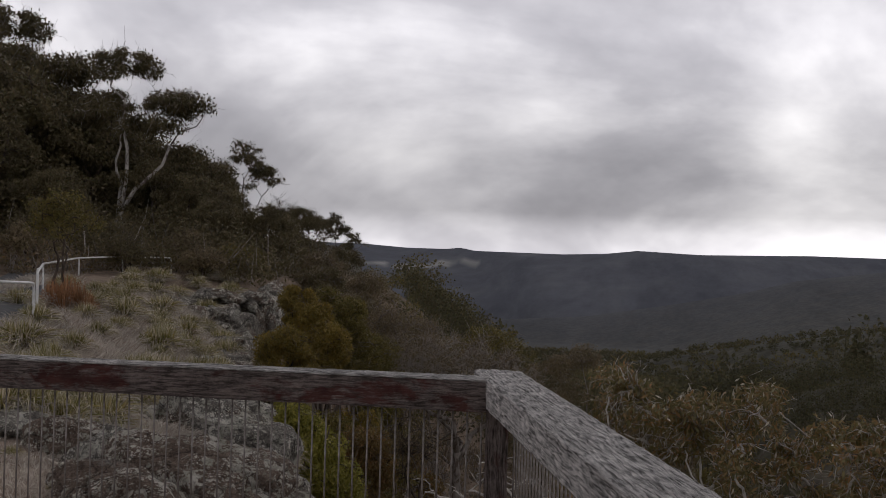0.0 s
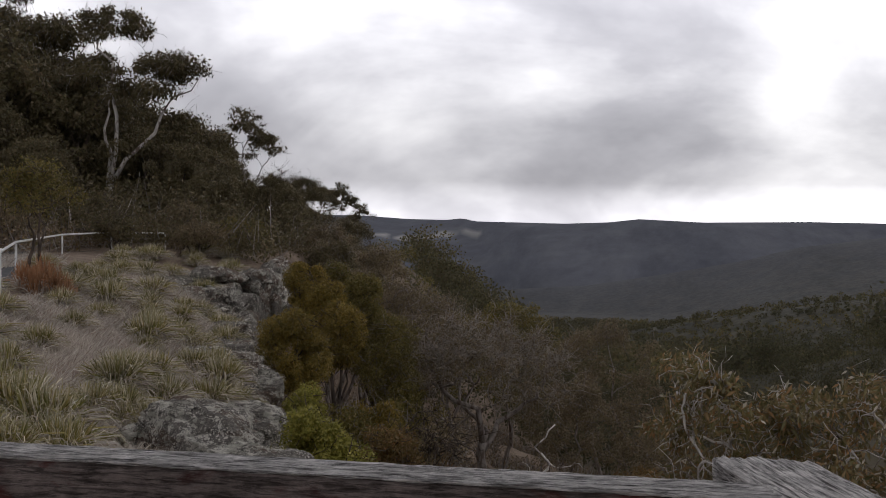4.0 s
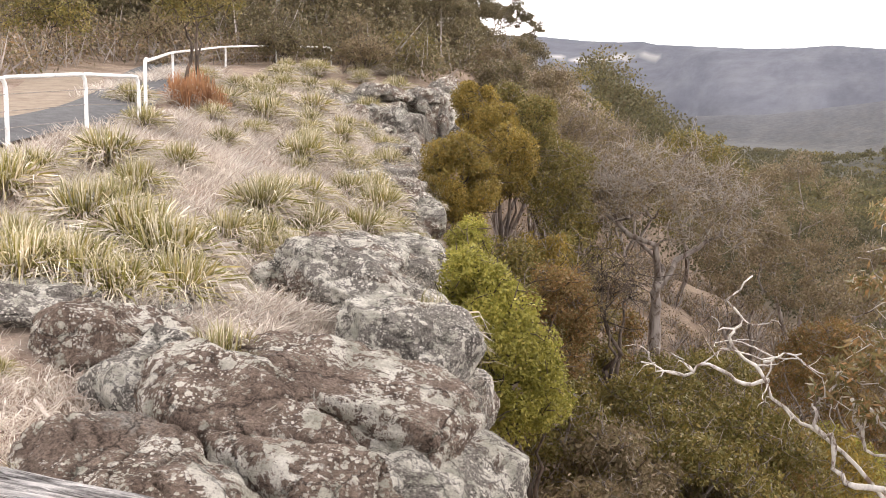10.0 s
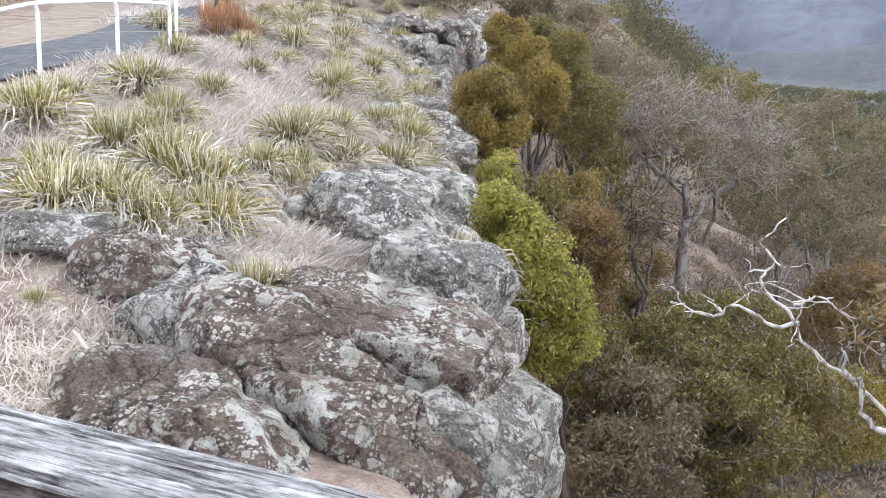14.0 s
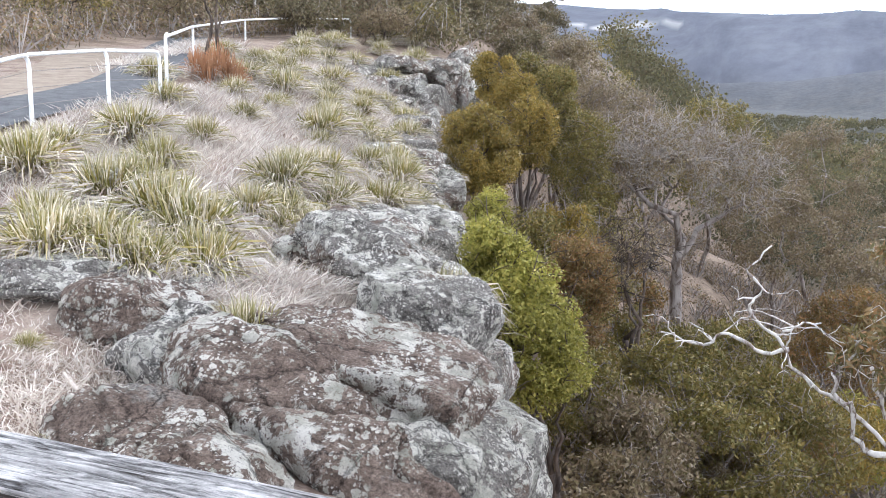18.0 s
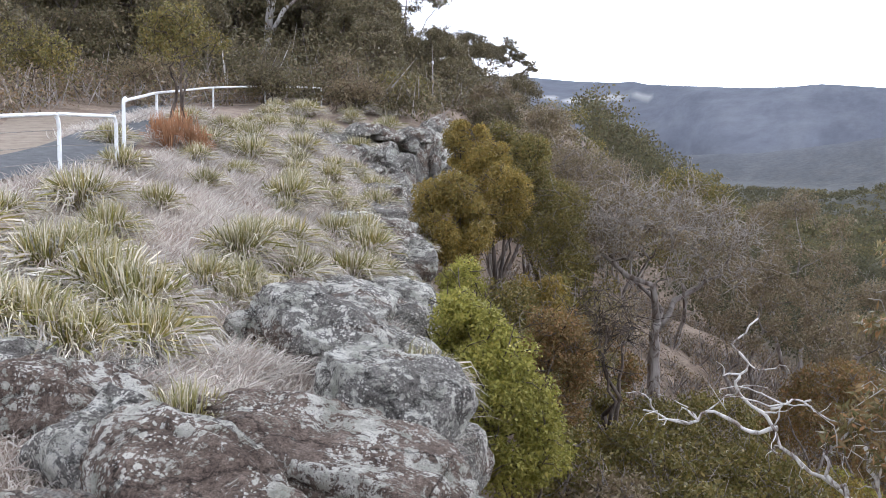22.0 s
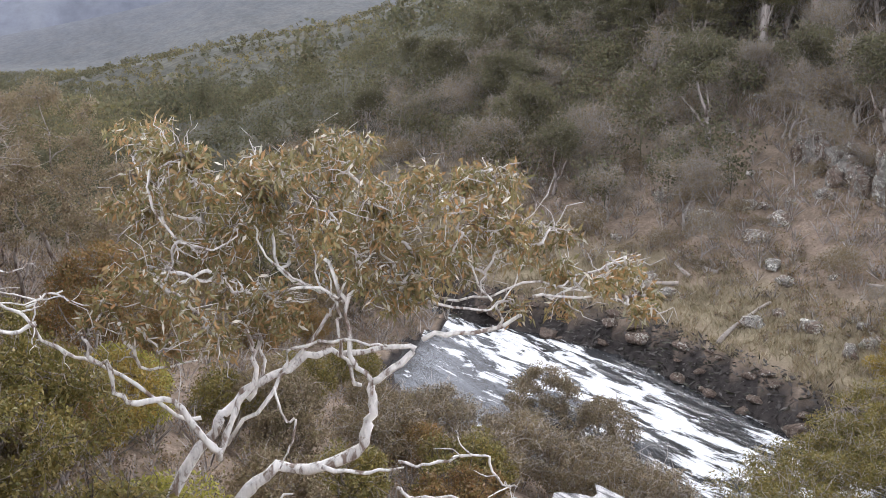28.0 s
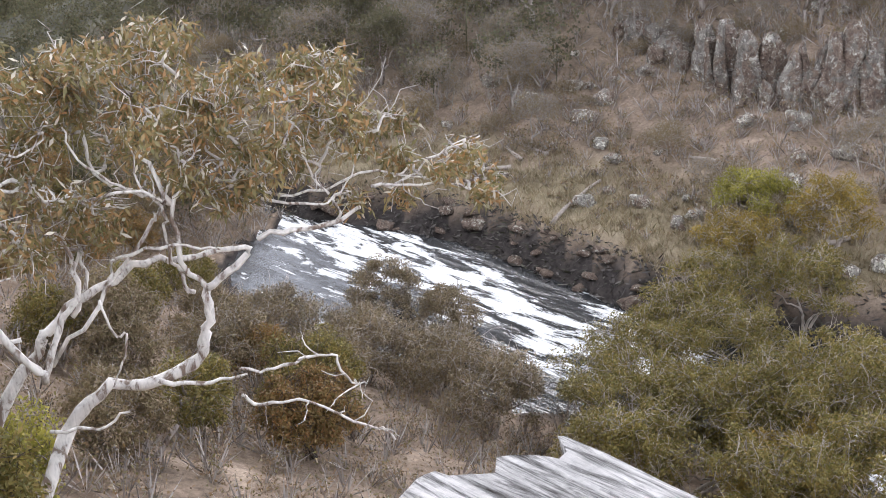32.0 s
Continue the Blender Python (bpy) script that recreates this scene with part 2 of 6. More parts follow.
def rock_material(name, lichen=0.5, moss=0.3, tone=1.0):
    """Weathered stone: speckled grain, brown weathering, pale lichen crusts with ragged edges and many small round spots."""
    q = Mat(name, 0.92, 0.12)
    p = q.pos()
    base = q.ramp(q.noise(3.4, 8, 0.7, p, 0.2), [(0.32, (0.135, 0.12, 0.104)), (0.5, (0.265, 0.24, 0.213)), (0.66, (0.38, 0.35, 0.31))])
    grain = q.ramp(q.noise(58, 7, 0.8, p), [(0.36, 0.34), (0.5, 0.98), (0.64, 1.6)])
    c = q.mix(1.0, base, grain, "MULTIPLY")
    pits = q.ramp(q.voro(24, q.mix(0.03, p, q.n("ShaderNodeTexNoise", {"Vector": p, "Scale": 20.0, "Detail": 5.0}).outputs[1], "ADD")), [(0.16, 1.0), (0.26, 0.0)])
    c = q.mix(q.math("MULTIPLY", pits, q.ramp(q.noise(5, 4, 0.6, p), [(0.45, 0.0), (0.58, 0.7)])), c, (0.055, 0.05, 0.046))
    brown = q.ramp(q.noise(1.5, 8, 0.68, p, 0.3), [(0.60 - moss * 0.34, 0.0), (0.66 - moss * 0.34, 1.0)])
    umber = q.ramp(q.noise(6.5, 8, 0.75, p, 0.2), [(0.34, (0.10, 0.069, 0.054)), (0.5, (0.225, 0.165, 0.13)), (0.68, (0.37, 0.285, 0.23))])
    c = q.mix(q.math("MULTIPLY", brown, 0.94), c, q.mix(1.0, umber, grain, "MULTIPLY"))
    warp = q.mix(0.05, p, q.n("ShaderNodeTexNoise", {"Vector": p, "Scale": 22.0, "Detail": 7.0, "Roughness": 0.75}).outputs[1], "ADD")
    spots = None
    for scale, keep, edge in ((8.0, 0.78, 0.36), (17.0, 0.70, 0.38), (34.0, 0.58, 0.40), (62.0, 0.62, 0.42)):
        cell = q.n("ShaderNodeTexVoronoi", {"Vector": warp, "Scale": scale})
        pick = q.math("GREATER_THAN", q.n("ShaderNodeSeparateColor", {0: cell.outputs["Color"]}).outputs[0], keep)
        one = q.math("MULTIPLY", pick, q.ramp(cell.outputs["Distance"], [(edge - 0.03, 1.0), (edge, 0.0)]))
        spots = one if spots is None else q.math("MAXIMUM", spots, one)
    spots = q.math("MULTIPLY", spots, q.ramp(q.noise(3.1, 5, 0.65, p), [(0.55 - lichen * 0.14, 0.0), (0.60 - lichen * 0.14, 1.0)]))
    where = q.ramp(q.noise(1.7, 5, 0.6, p, 0.3), [(0.60 - lichen * 0.18, 0.0), (0.70 - lichen * 0.18, 1.0)])
    crust = q.ramp(q.math("ADD", q.noise(8.5, 11, 0.78, p, 0.35), q.math("MULTIPLY", where, 0.11)), [(0.59, 0.0), (0.61, 1.0)])
    lich = q.math("MAXIMUM", crust, spots)
    lich = q.math("MULTIPLY", lich, q.ramp(q.noise(75, 6, 0.8, p), [(0.38, 0.15), (0.46, 1.0)]))
    lc = q.ramp(q.noise(5.2, 6, 0.7, p), [(0.36, (0.44, 0.43, 0.35)), (0.47, (0.64, 0.61, 0.52)), (0.56, (0.92, 0.88, 0.79))])
    c = q.mix(q.math("MULTIPLY", lich, 0.9), c, lc)
    crack = q.ramp(q.n("ShaderNodeTexVoronoi", {"Vector": q.mix(0.3, p, q.n("ShaderNodeTexNoise", {"Vector": p, "Scale": 2.2, "Detail": 7.0, "Roughness": 0.72}).outputs[1], "ADD"), "Scale": 1.3}, feature="DISTANCE_TO_EDGE").outputs[0], [(0.0, 0.0), (0.014, 1.0)])
    c = q.mix(1.0, c, q.ramp(crack, [(0.0, 0.35 * tone), (1.0, tone)]), "MULTIPLY")
    h = q.math("ADD", q.math("MULTIPLY", q.noise(11, 11, 0.78, p), 1.3), q.math("ADD", q.math("MULTIPLY", lich, 0.06), q.math("ADD", q.math("MULTIPLY", crack, 0.25), q.math("MULTIPLY", pits, -0.12))))
    q.bump(h, 1.0, 0.085)
    return q.color(c)


ROCK = rock_material("lichened_granite", 1.0, 0.15)
ROCK_BROWN = rock_material("mossy_brown_rock", 0.72, 0.72)
ROCK_WET = rock_material("dark_wet_stone", 0.1, 0.9, 0.7)
ROCK_FAR = rock_material("weathered_outcrop", 0.65, 0.3, 0.95)
ROCK_CRAG = rock_material("shaded_crag_rock", 0.3, 0.45, 0.8)


def ground_material():
    q = Mat("land", 0.95, 0.1)
    p = q.pos()
    straw = q.ramp(q.noise(2.2, 7, 0.65, p, 0.3), [(0.3, (0.13, 0.088, 0.068)), (0.42, (0.24, 0.175, 0.138)), (0.55, (0.37, 0.30, 0.245)), (0.68, (0.27, 0.185, 0.14)), (0.8, (0.19, 0.125, 0.092))])
    fine = q.ramp(q.noise(46, 5, 0.75, p), [(0.3, 0.55), (0.65, 1.2)])
    straw = q.mix(1.0, straw, fine, "MULTIPLY")
    litter = q.ramp(q.noise(0.9, 8, 0.7, p, 0.4), [(0.3, (0.13, 0.10, 0.075)), (0.5, (0.27, 0.205, 0.155)), (0.68, (0.40, 0.315, 0.245)), (0.8, (0.24, 0.19, 0.12))])
    litter = q.mix(1.0, litter, q.ramp(q.noise(9, 6, 0.75, p), [(0.3, 0.55), (0.68, 1.25)]), "MULTIPLY")
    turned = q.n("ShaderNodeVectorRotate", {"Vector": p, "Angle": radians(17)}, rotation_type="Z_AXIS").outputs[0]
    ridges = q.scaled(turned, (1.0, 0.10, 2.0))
    # bluish ramp for far woods: air haze painted into the base colour
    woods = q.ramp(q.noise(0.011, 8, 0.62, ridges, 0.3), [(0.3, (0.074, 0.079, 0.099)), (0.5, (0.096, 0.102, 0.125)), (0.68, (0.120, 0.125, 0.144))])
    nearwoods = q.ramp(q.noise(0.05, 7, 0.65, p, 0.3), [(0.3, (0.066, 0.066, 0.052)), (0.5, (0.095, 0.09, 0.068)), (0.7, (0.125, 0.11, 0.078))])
    woods = q.mix(q.attr("haze_distance"), nearwoods, woods)
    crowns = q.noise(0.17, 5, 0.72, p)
    woods = q.mix(1.0, woods, q.mix(q.attr("haze_distance"), q.ramp(crowns, [(0.36, 0.62), (0.62, 1.3)]), q.ramp(q.noise(0.045, 7, 0.75, ridges), [(0.3, 0.86), (0.7, 1.14)])), "MULTIPLY")
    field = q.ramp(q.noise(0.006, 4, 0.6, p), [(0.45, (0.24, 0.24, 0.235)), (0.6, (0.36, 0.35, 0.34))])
    c = q.mix(q.attr("litter"), straw, litter)
    sward = q.ramp(q.noise(1.6, 7, 0.7, p, 0.3), [(0.3, (0.15, 0.12, 0.08)), (0.5, (0.26, 0.215, 0.14)), (0.7, (0.34, 0.29, 0.20))])
    c = q.mix(q.attr("sward"), c, q.mix(1.0, sward, q.ramp(q.noise(22, 5, 0.75, p), [(0.3, 0.55), (0.65, 1.2)]), "MULTIPLY"))
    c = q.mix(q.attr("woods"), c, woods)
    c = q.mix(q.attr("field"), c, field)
    c = q.mix(q.attr("mud"), c, q.ramp(q.noise(3.0, 6, 0.7, p), [(0.35, (0.022, 0.019, 0.018)), (0.65, (0.07, 0.06, 0.055))]))
    q.bump(q.noise(18, 8, 0.7, p), 0.6, 0.04)
    return q.color(c)


LAND = ground_material()


def wood_material(name, pale, dark, paint=None):
    """Split, weathered timber; the grain runs along the piece's own x."""
    q = Mat(name, 0.9, 0.1)
    v = q.scaled(q.co, (9.0, 95, 95))
    g = q.noise(1.0, 9, 0.74, v, 0.5)
    c = q.ramp(g, [(0.36, dark), (0.45, tuple(0.45 * a for a in pale)), (0.53, pale), (0.68, tuple(min(1, 1.35 * a) for a in pale))])
    c = q.mix(1.0, c, q.ramp(q.noise(9, 7, 0.75), [(0.32, 0.55), (0.5, 0.95), (0.68, 1.3)]), "MULTIPLY")
    if paint:
        worn = q.ramp(q.noise(2.6, 7, 0.7, q.scaled(q.co, (1.0, 3, 3)), 0.4), [(0.53, 0.0), (0.61, 0.85)])
        c = q.mix(worn, c, q.ramp(q.noise(7, 5), [(0.4, paint), (0.6, tuple(0.5 * a for a in paint))]))
    q.bump(g, 1.0, 0.02)
    return q.color(c)


WOOD_TOP = wood_material("bleached_timber", (0.66, 0.63, 0.61), (0.06, 0.05, 0.045))
WOOD_PAINT = wood_material("worn_red_timber", (0.22, 0.18, 0.165), (0.05, 0.04, 0.035), (0.12, 0.042, 0.036))
q_ = Mat("galvanised_rod", 0.55, 0.5)
q_.b.inputs["Metallic"].default_value = 0.6
METAL = q_.color(q_.ramp(q_.noise(30, 4), [(0.3, (0.16, 0.13, 0.11)), (0.7, (0.33, 0.30, 0.28))]))
q_ = Mat("white_pipe_paint", 0.45, 0.5)
WHITE = q_.color(q_.ramp(q_.noise(6, 6, 0.7), [(0.35, (0.60, 0.59, 0.57)), (0.5, (0.78, 0.78, 0.77))]))
q_ = Mat("asphalt", 0.95, 0.2)
q_.bump(q_.noise(90, 4, 0.7, q_.pos()), 0.6, 0.01)
ASPHALT = q_.color(q_.ramp(q_.noise(5, 8, 0.75, q_.pos()), [(0.3, (0.075, 0.075, 0.078)), (0.7, (0.15, 0.15, 0.152))]))
q_ = Mat("pale_grit", 0.95, 0.1)
GRIT = q_.color(q_.ramp(q_.noise(4, 8, 0.75, q_.pos()), [(0.3, (0.20, 0.155, 0.115)), (0.7, (0.35, 0.29, 0.23))]))
q_ = Mat("stick_wood", 0.9, 0.1)
STICK = q_.color(q_.ramp(q_.noise(20, 5), [(0.3, (0.38, 0.32, 0.27)), (0.7, (0.60, 0.53, 0.46))]))


def water_material():
    q = Mat("rippled_water", 0.12, 0.5)
    p = q.scaled(q.pos(), (1.0, 0.26, 1.0))
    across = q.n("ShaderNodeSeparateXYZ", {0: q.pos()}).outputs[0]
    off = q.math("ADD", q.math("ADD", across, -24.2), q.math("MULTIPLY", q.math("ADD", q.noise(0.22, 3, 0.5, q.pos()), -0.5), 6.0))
    midstream = q.ramp(q.math("MULTIPLY", q.math("ABSOLUTE", off), 0.25), [(0.2, 1.0), (0.75, 0.0)])
    # white foam streaks, with the water's glare mixed into the same base colour
    foam_glare = q.ramp(q.math("ADD", q.noise(1.7, 10, 0.72, p, 0.3), q.math("MULTIPLY", midstream, 0.15)), [(0.60, 0.0), (0.68, 1.0)])
    c = q.mix(foam_glare, (0.035, 0.036, 0.038), (0.82, 0.83, 0.84))
    q.t.links.new(q.ramp(foam_glare, [(0.0, 0.12), (1.0, 0.7)]), q.b.inputs["Roughness"])
    q.bump(q.noise(2.2, 6, 0.6, p, 0.5), 0.5, 0.12)
    return q.color(c)


WATER = water_material()


# ---- mesh helpers ----
def mesh_ob(name, verts, faces, material, parent=None, label="", smooth=True):
    """One mesh object from corners and faces (a list, or arrays of faces of one size each)."""
    me = bpy.data.meshes.new(name)
    v = np.asarray(verts, dtype=np.float32).reshape(-1, 3)
    if isinstance(faces, np.ndarray):
        faces = [faces]
    if not isinstance(faces[0], np.ndarray):
        me.from_pydata(v.tolist(), [], [list(f) for f in faces])
    else:
        loops = np.concatenate([f.ravel() for f in faces]).astype(np.int32)
        size = np.concatenate([np.full(len(f), f.shape[1]) for f in faces])
        me.vertices.add(len(v))
        me.vertices.foreach_set("co", v.ravel())
        me.loops.add(len(loops))
        me.loops.foreach_set("vertex_index", loops)
        me.polygons.add(len(size))
        me.polygons.foreach_set("loop_start", (np.cumsum(size) - size).astype(np.int32))
        me.update(calc_edges=True)
        me.validate()
    me.materials.append(material)
    if smooth:
        me.polygons.foreach_set("use_smooth", np.ones(len(me.polygons), bool))
    ob = new(name, me)
    if parent:
        ob.parent = parent
    return tagged(ob, label)


def empty(name, at=(0, 0, 0)):
    ob = new(name)
    ob.empty_display_size = 0.2
    ob.location = at
    return ob


class Buf:
    """Collects tubes and blades into one mesh."""

    def __init__(self):
        self.v, self.f, self.n = [], [], 0

    def tube(self, pts, rad, sides=6):
        pts, rad = np.asarray(pts, float), np.asarray(rad, float)
        tan = np.gradient(pts, axis=0)
        tan /= np.linalg.norm(tan, axis=1, keepdims=True) + 1e-9
        ref = np.array([0.31, 0.17, 0.94]) if abs(tan[:, 2]).mean() < 0.8 else np.array([0.95, 0.25, 0.1])
        a = np.cross(tan, ref)
        a /= np.linalg.norm(a, axis=1, keepdims=True) + 1e-9
        b = np.cross(tan, a)
        th = np.arange(sides) * 2 * np.pi / sides
        ring = pts[:, None] + rad[:, None, None] * (np.cos(th)[None, :, None] * a[:, None] + np.sin(th)[None, :, None] * b[:, None])
        self.v.append(ring.reshape(-1, 3))
        m = len(pts)
        i = np.arange(m - 1)[:, None] * sides + np.arange(sides)[None]
        j = np.arange(m - 1)[:, None] * sides + (np.arange(sides)[None] + 1) % sides
        q = np.stack([i, j, j + sides, i + sides], -1).reshape(-1, 4) + self.n
        self.f += [q, (np.arange(sides) + self.n + (m - 1) * sides)[None], (np.arange(sides)[::-1] + self.n)[None]]
        self.n += m * sides

    def leaves(self, p, way, length, width, rng):
        """One four-cornered leaf at each place p, along way."""
        k = len(p)
        way = way / (np.linalg.norm(way, axis=1, keepdims=True) + 1e-9)
        s = np.cross(way, rng.normal(size=(k, 3)))
        s /= np.linalg.norm(s, axis=1, keepdims=True) + 1e-9
        L, W = np.broadcast_to(length, k)[:, None], np.broadcast_to(width, k)[:, None]
        quad = np.stack([p, p + way * L * 0.45 + s * W, p + way * L, p + way * L * 0.45 - s * W], 1)
        self.v.append(quad.reshape(-1, 3))
        self.f.append(np.arange(k * 4).reshape(k, 4) + self.n)
        self.n += 4 * k

    def blades(self, root, tip, bend, width, rng):
        """Grass blades of two pieces, narrow towards the tip."""
        k = len(root)
        d = tip - root
        s = np.cross(d, rng.normal(size=(k, 3)))
        s /= np.linalg.norm(s, axis=1, keepdims=True) + 1e-9
        W = np.broadcast_to(width, k)[:, None]
        mid = root + d * 0.55 + bend
        v = np.stack([root - s * W, root + s * W, mid - s * W * 0.8, mid + s * W * 0.8, tip], 1)
        self.v.append(v.reshape(-1, 3))
        o = np.arange(k)[:, None] * 5 + self.n
        self.f += [o + np.array([[0, 1, 3, 2]]), o + np.array([[2, 3, 4]])]
        self.n += 5 * k

    def arcs(self, root, tip, bend, width, rng):
        """Long arching blades of three pieces; how far along each corner lies is kept for the colour."""
        k = len(root)
        d = tip - root
        s = np.cross(d, rng.normal(size=(k, 3)))
        s /= np.linalg.norm(s, axis=1, keepdims=True) + 1e-9
        W = np.broadcast_to(width, k)[:, None]
        a, b = root + d * 0.34 + bend * 0.9, root + d * 0.72 + bend * 0.85
        v = np.stack([root - s * W, root + s * W, a - s * W, a + s * W, b - s * W * 0.7, b + s * W * 0.7, tip], 1)
        self.v.append(v.reshape(-1, 3))
        o = np.arange(k)[:, None] * 7 + self.n
        self.f += [o + np.array([[0, 1, 3, 2]]), o + np.array([[2, 3, 5, 4]]), o + np.array([[4, 5, 6]])]
        self.n += 7 * k

    def ob(self, name, material, parent=None, label="", smooth=True):
        return mesh_ob(name, np.concatenate(self.v), self.f, material, parent, label, smooth)


def wiggle(p0, p1, seg, amp, rng, sag=0.0):
    """A crooked line from p0 to p1."""
    p0, p1 = np.asarray(p0, float), np.asarray(p1, float)
    t = np.linspace(0, 1, seg + 1)[:, None]
    w = np.cumsum(rng.normal(size=(seg + 1, 3)), 0)
    w = w - w[0] - (w[-1] - w[0]) * t
    L = np.linalg.norm(p1 - p0)
    out = p0 + (p1 - p0) * t + w * amp * L / np.sqrt(seg)
    out[:, 2] += sag * L * 4 * (t * (1 - t))[:, 0]
    return out


def smooth_line(pts, per=4):
    """A rounder line through the given points."""
    p = np.asarray(pts, float)
    q = np.vstack([2 * p[0] - p[1], p, 2 * p[-1] - p[-2]])
    out = []
    for i in range(1, len(q) - 2):
        for t in np.arange(per) / per:
            a, b, c, d = q[i - 1:i + 3]
            out.append(0.5 * (2 * b + (c - a) * t + (2 * a - 5 * b + 4 * c - d) * t * t + (3 * b - a - 3 * c + d) * t ** 3))
    return np.array(out + [q[-2]])


# ---- land ----
def sstep(a, b, v):
    t = np.clip((np.asarray(v, float) - a) / (b - a), 0.0, 1.0)
    return t * t * (3 - 2 * t)


def edge_x(y):
    """Where the cliff's edge runs."""
    return np.interp(y, [-20, 0, 2.2, 4.5, 5.8, 7.5, 10.5, 14, 18, 25, 30, 40, 60, 120],
                     [2.6, 2.2, 1.2, 0.25, 0.0, -0.2, -0.86, -1.45, -1.9, -2.5, -2.3, -2.2, -1.0, 3.0])


def edge_z(y):
    return np.interp(y, [-20, 2, 4, 5.8, 7.5, 10.5, 14, 18, 22, 25, 28, 30, 37, 60, 120],
                     [-1.6, -1.75, -2.05, -2.25, -2.4, -2.75, -2.7, -2.5, -2.35, -2.1, -1.4, -1.1, -0.9, -1.2, -9.0])


def plateau(x, y):
    zi = np.interp(y, [-20, 2, 4, 6.7, 12, 14, 21, 35, 60, 120], [-1.55, -1.6, -1.72, -1.62, -1.07, -1.03, -0.85, -0.6, -0.8, -8.0])
    w = np.clip((x - edge_x(y) + 4.6) / 4.6, 0, 1)
    z = zi + (edge_z(y) - zi) * w ** 1.5
    return z + np.clip(-9 - x, 0, 60) * 0.10 * sstep(8, 30, y)


def gorge(x, y):
    """The slope under the cliff, the river's bed and the hillside across it."""
    under = -6.3 - 0.43 * np.clip(x, -2, 30) - 0.10 * np.clip(y - 40, 0, 100)
    nearx, farx = river_near(y), river_far(y)
    bed = -14.6
    z = np.where(x < nearx, np.maximum(under, bed + 0.55), bed)
    z = z + (np.maximum(under, bed + 0.55) - z) * (1 - sstep(nearx - 2.5, nearx + 0.4, x)) * (x >= nearx - 2.5)
    cap = np.interp(y, [-60, 20, 60, 100, 140, 220], [16, 14, 11, 1, -12, -26])
    az = np.degrees(np.arctan2(x, y))
    shoulder = np.interp(az, [0, 20, 25, 29, 32, 36, 40.7, 50, 90], [-26, -26, -24, -20, -15, -9, -3.5, 8, 14])
    cap = cap + (shoulder - cap) * sstep(72, 112, np.hypot(x, y))
    d = x - farx
    slope = np.interp(d, [-0.5, 0.3, 1.6, 12, 24, 60, 140], [bed, -13.9, -13.0, -9.9, -4.6, 10.0, 22.0])
    slope = np.minimum(slope, cap)
    return np.where(d > -0.5, slope, z)


def river_near(y):
    return np.interp(y, [-60, 0, 14, 18.4, 24, 28.6, 33, 35, 36, 60], [24, 23, 20.8, 19.5, 18.8, 17.9, 19.5, 22.3, 24.9, 27])


def river_far(y):
    return np.interp(y, [-60, 0, 14, 18.4, 19.7, 23.5, 29, 33, 35, 36, 44, 60], [35, 33, 29, 26.9, 26.6, 27, 27.4, 26.4, 25.3, 24.95, 25, 27.1])


def far_land(r, az):
    valley = np.interp(r, [50, 150, 300, 600, 1500, 5000], [-15, -25, -38, -70, -110, -110])
    spur_a = np.interp(az, [-40, 0, 10, 18, 24.5, 29.3, 32.2, 36, 39.3, 42.2, 60], [-66, -61, -56, -50, -42, -35, -29, -21, -13, -4, 40]) - 0.22 * np.abs(r - 280)
    spur_b = np.interp(az, [-40, 0, 8, 13.6, 18.5, 24.8, 28, 32, 33.6, 35, 38, 42, 60], [-97, -90, -84, -77, -63, -48, -42, -24, -8, -1, 0, 8, 60]) - 0.18 * np.abs(r - 800)
    spur_c = np.interp(az, [-10, 0, 8, 12, 16.5, 20, 22.5, 25.5, 28, 30, 32, 36, 60], [-110, -95, -80, -73, -54, -37, -20, -10, -1, -2, -8, -18, -25]) - 0.16 * np.abs(r - 1400)
    spur_b = np.maximum(spur_b, spur_c)
    crest = np.interp(az, [-60, -5, 0.2, 2.5, 4.6, 5.4, 6.1, 10.8, 13, 14.6, 17.8, 21, 23, 26.6, 32, 36, 60],
                      [34, 26, 24, 16, 15, 20, 12, 9, 14, 24, 17, 20, 22, 20, 26, 40, 60])
    sky = crest - 0.085 * np.abs(r - 3000)
    rib = np.sin(az * 0.62 + r * 0.0005) + 0.5 * np.sin(az * 1.3 + r * 0.0006 + 1.0)
    sky = sky + 20 * rib * sstep(700, 1500, r) * (1 - sstep(2500, 2950, r))
    return np.maximum(np.maximum(valley, spur_a), np.maximum(spur_b, sky))


def ground_z(x, y):
    """Height of the land at x, y (arrays); the camera's first stop is the origin."""
    x, y = np.asarray(x, float), np.asarray(y, float)
    r, az = np.hypot(x, y), np.degrees(np.arctan2(x, y))
    low = gorge(x, y)
    far = far_land(r, az)
    low = low + (np.where(x > river_far(y), np.maximum(low, far), far) - low) * sstep(70, 130, r)
    top = plateau(x, y)
    e = edge_x(y)
    k = sstep(0.0, 1.0, (x - e + np.interp(y, [2.5, 3.5, 4.2, 7, 8, 9.5], [0, 0.6, 0.95, 0.9, 0.4, 0])) / np.interp(y, [30, 36, 60, 120], [0.8, 2.0, 16.0, 30.0]))
    near = top + (np.minimum(low, top) - top) * k
    back = sstep(90, 200, r)
    return near * (1 - back) + np.maximum(far, np.where(x < e, top, far)) * back


az_list = np.radians(np.concatenate([np.arange(-180, -40, 5.0), np.arange(-40, -25, 1.0), np.arange(-25, 52, 0.3), np.arange(52, 62, 1.0), np.arange(62, 180, 5.0)]))
r_list = np.concatenate([[0.01, 0.8], np.geomspace(1.5, 4800, 300)])
AZ, RR = np.meshgrid(az_list, r_list)
GX, GY = RR * np.sin(AZ), RR * np.cos(AZ)
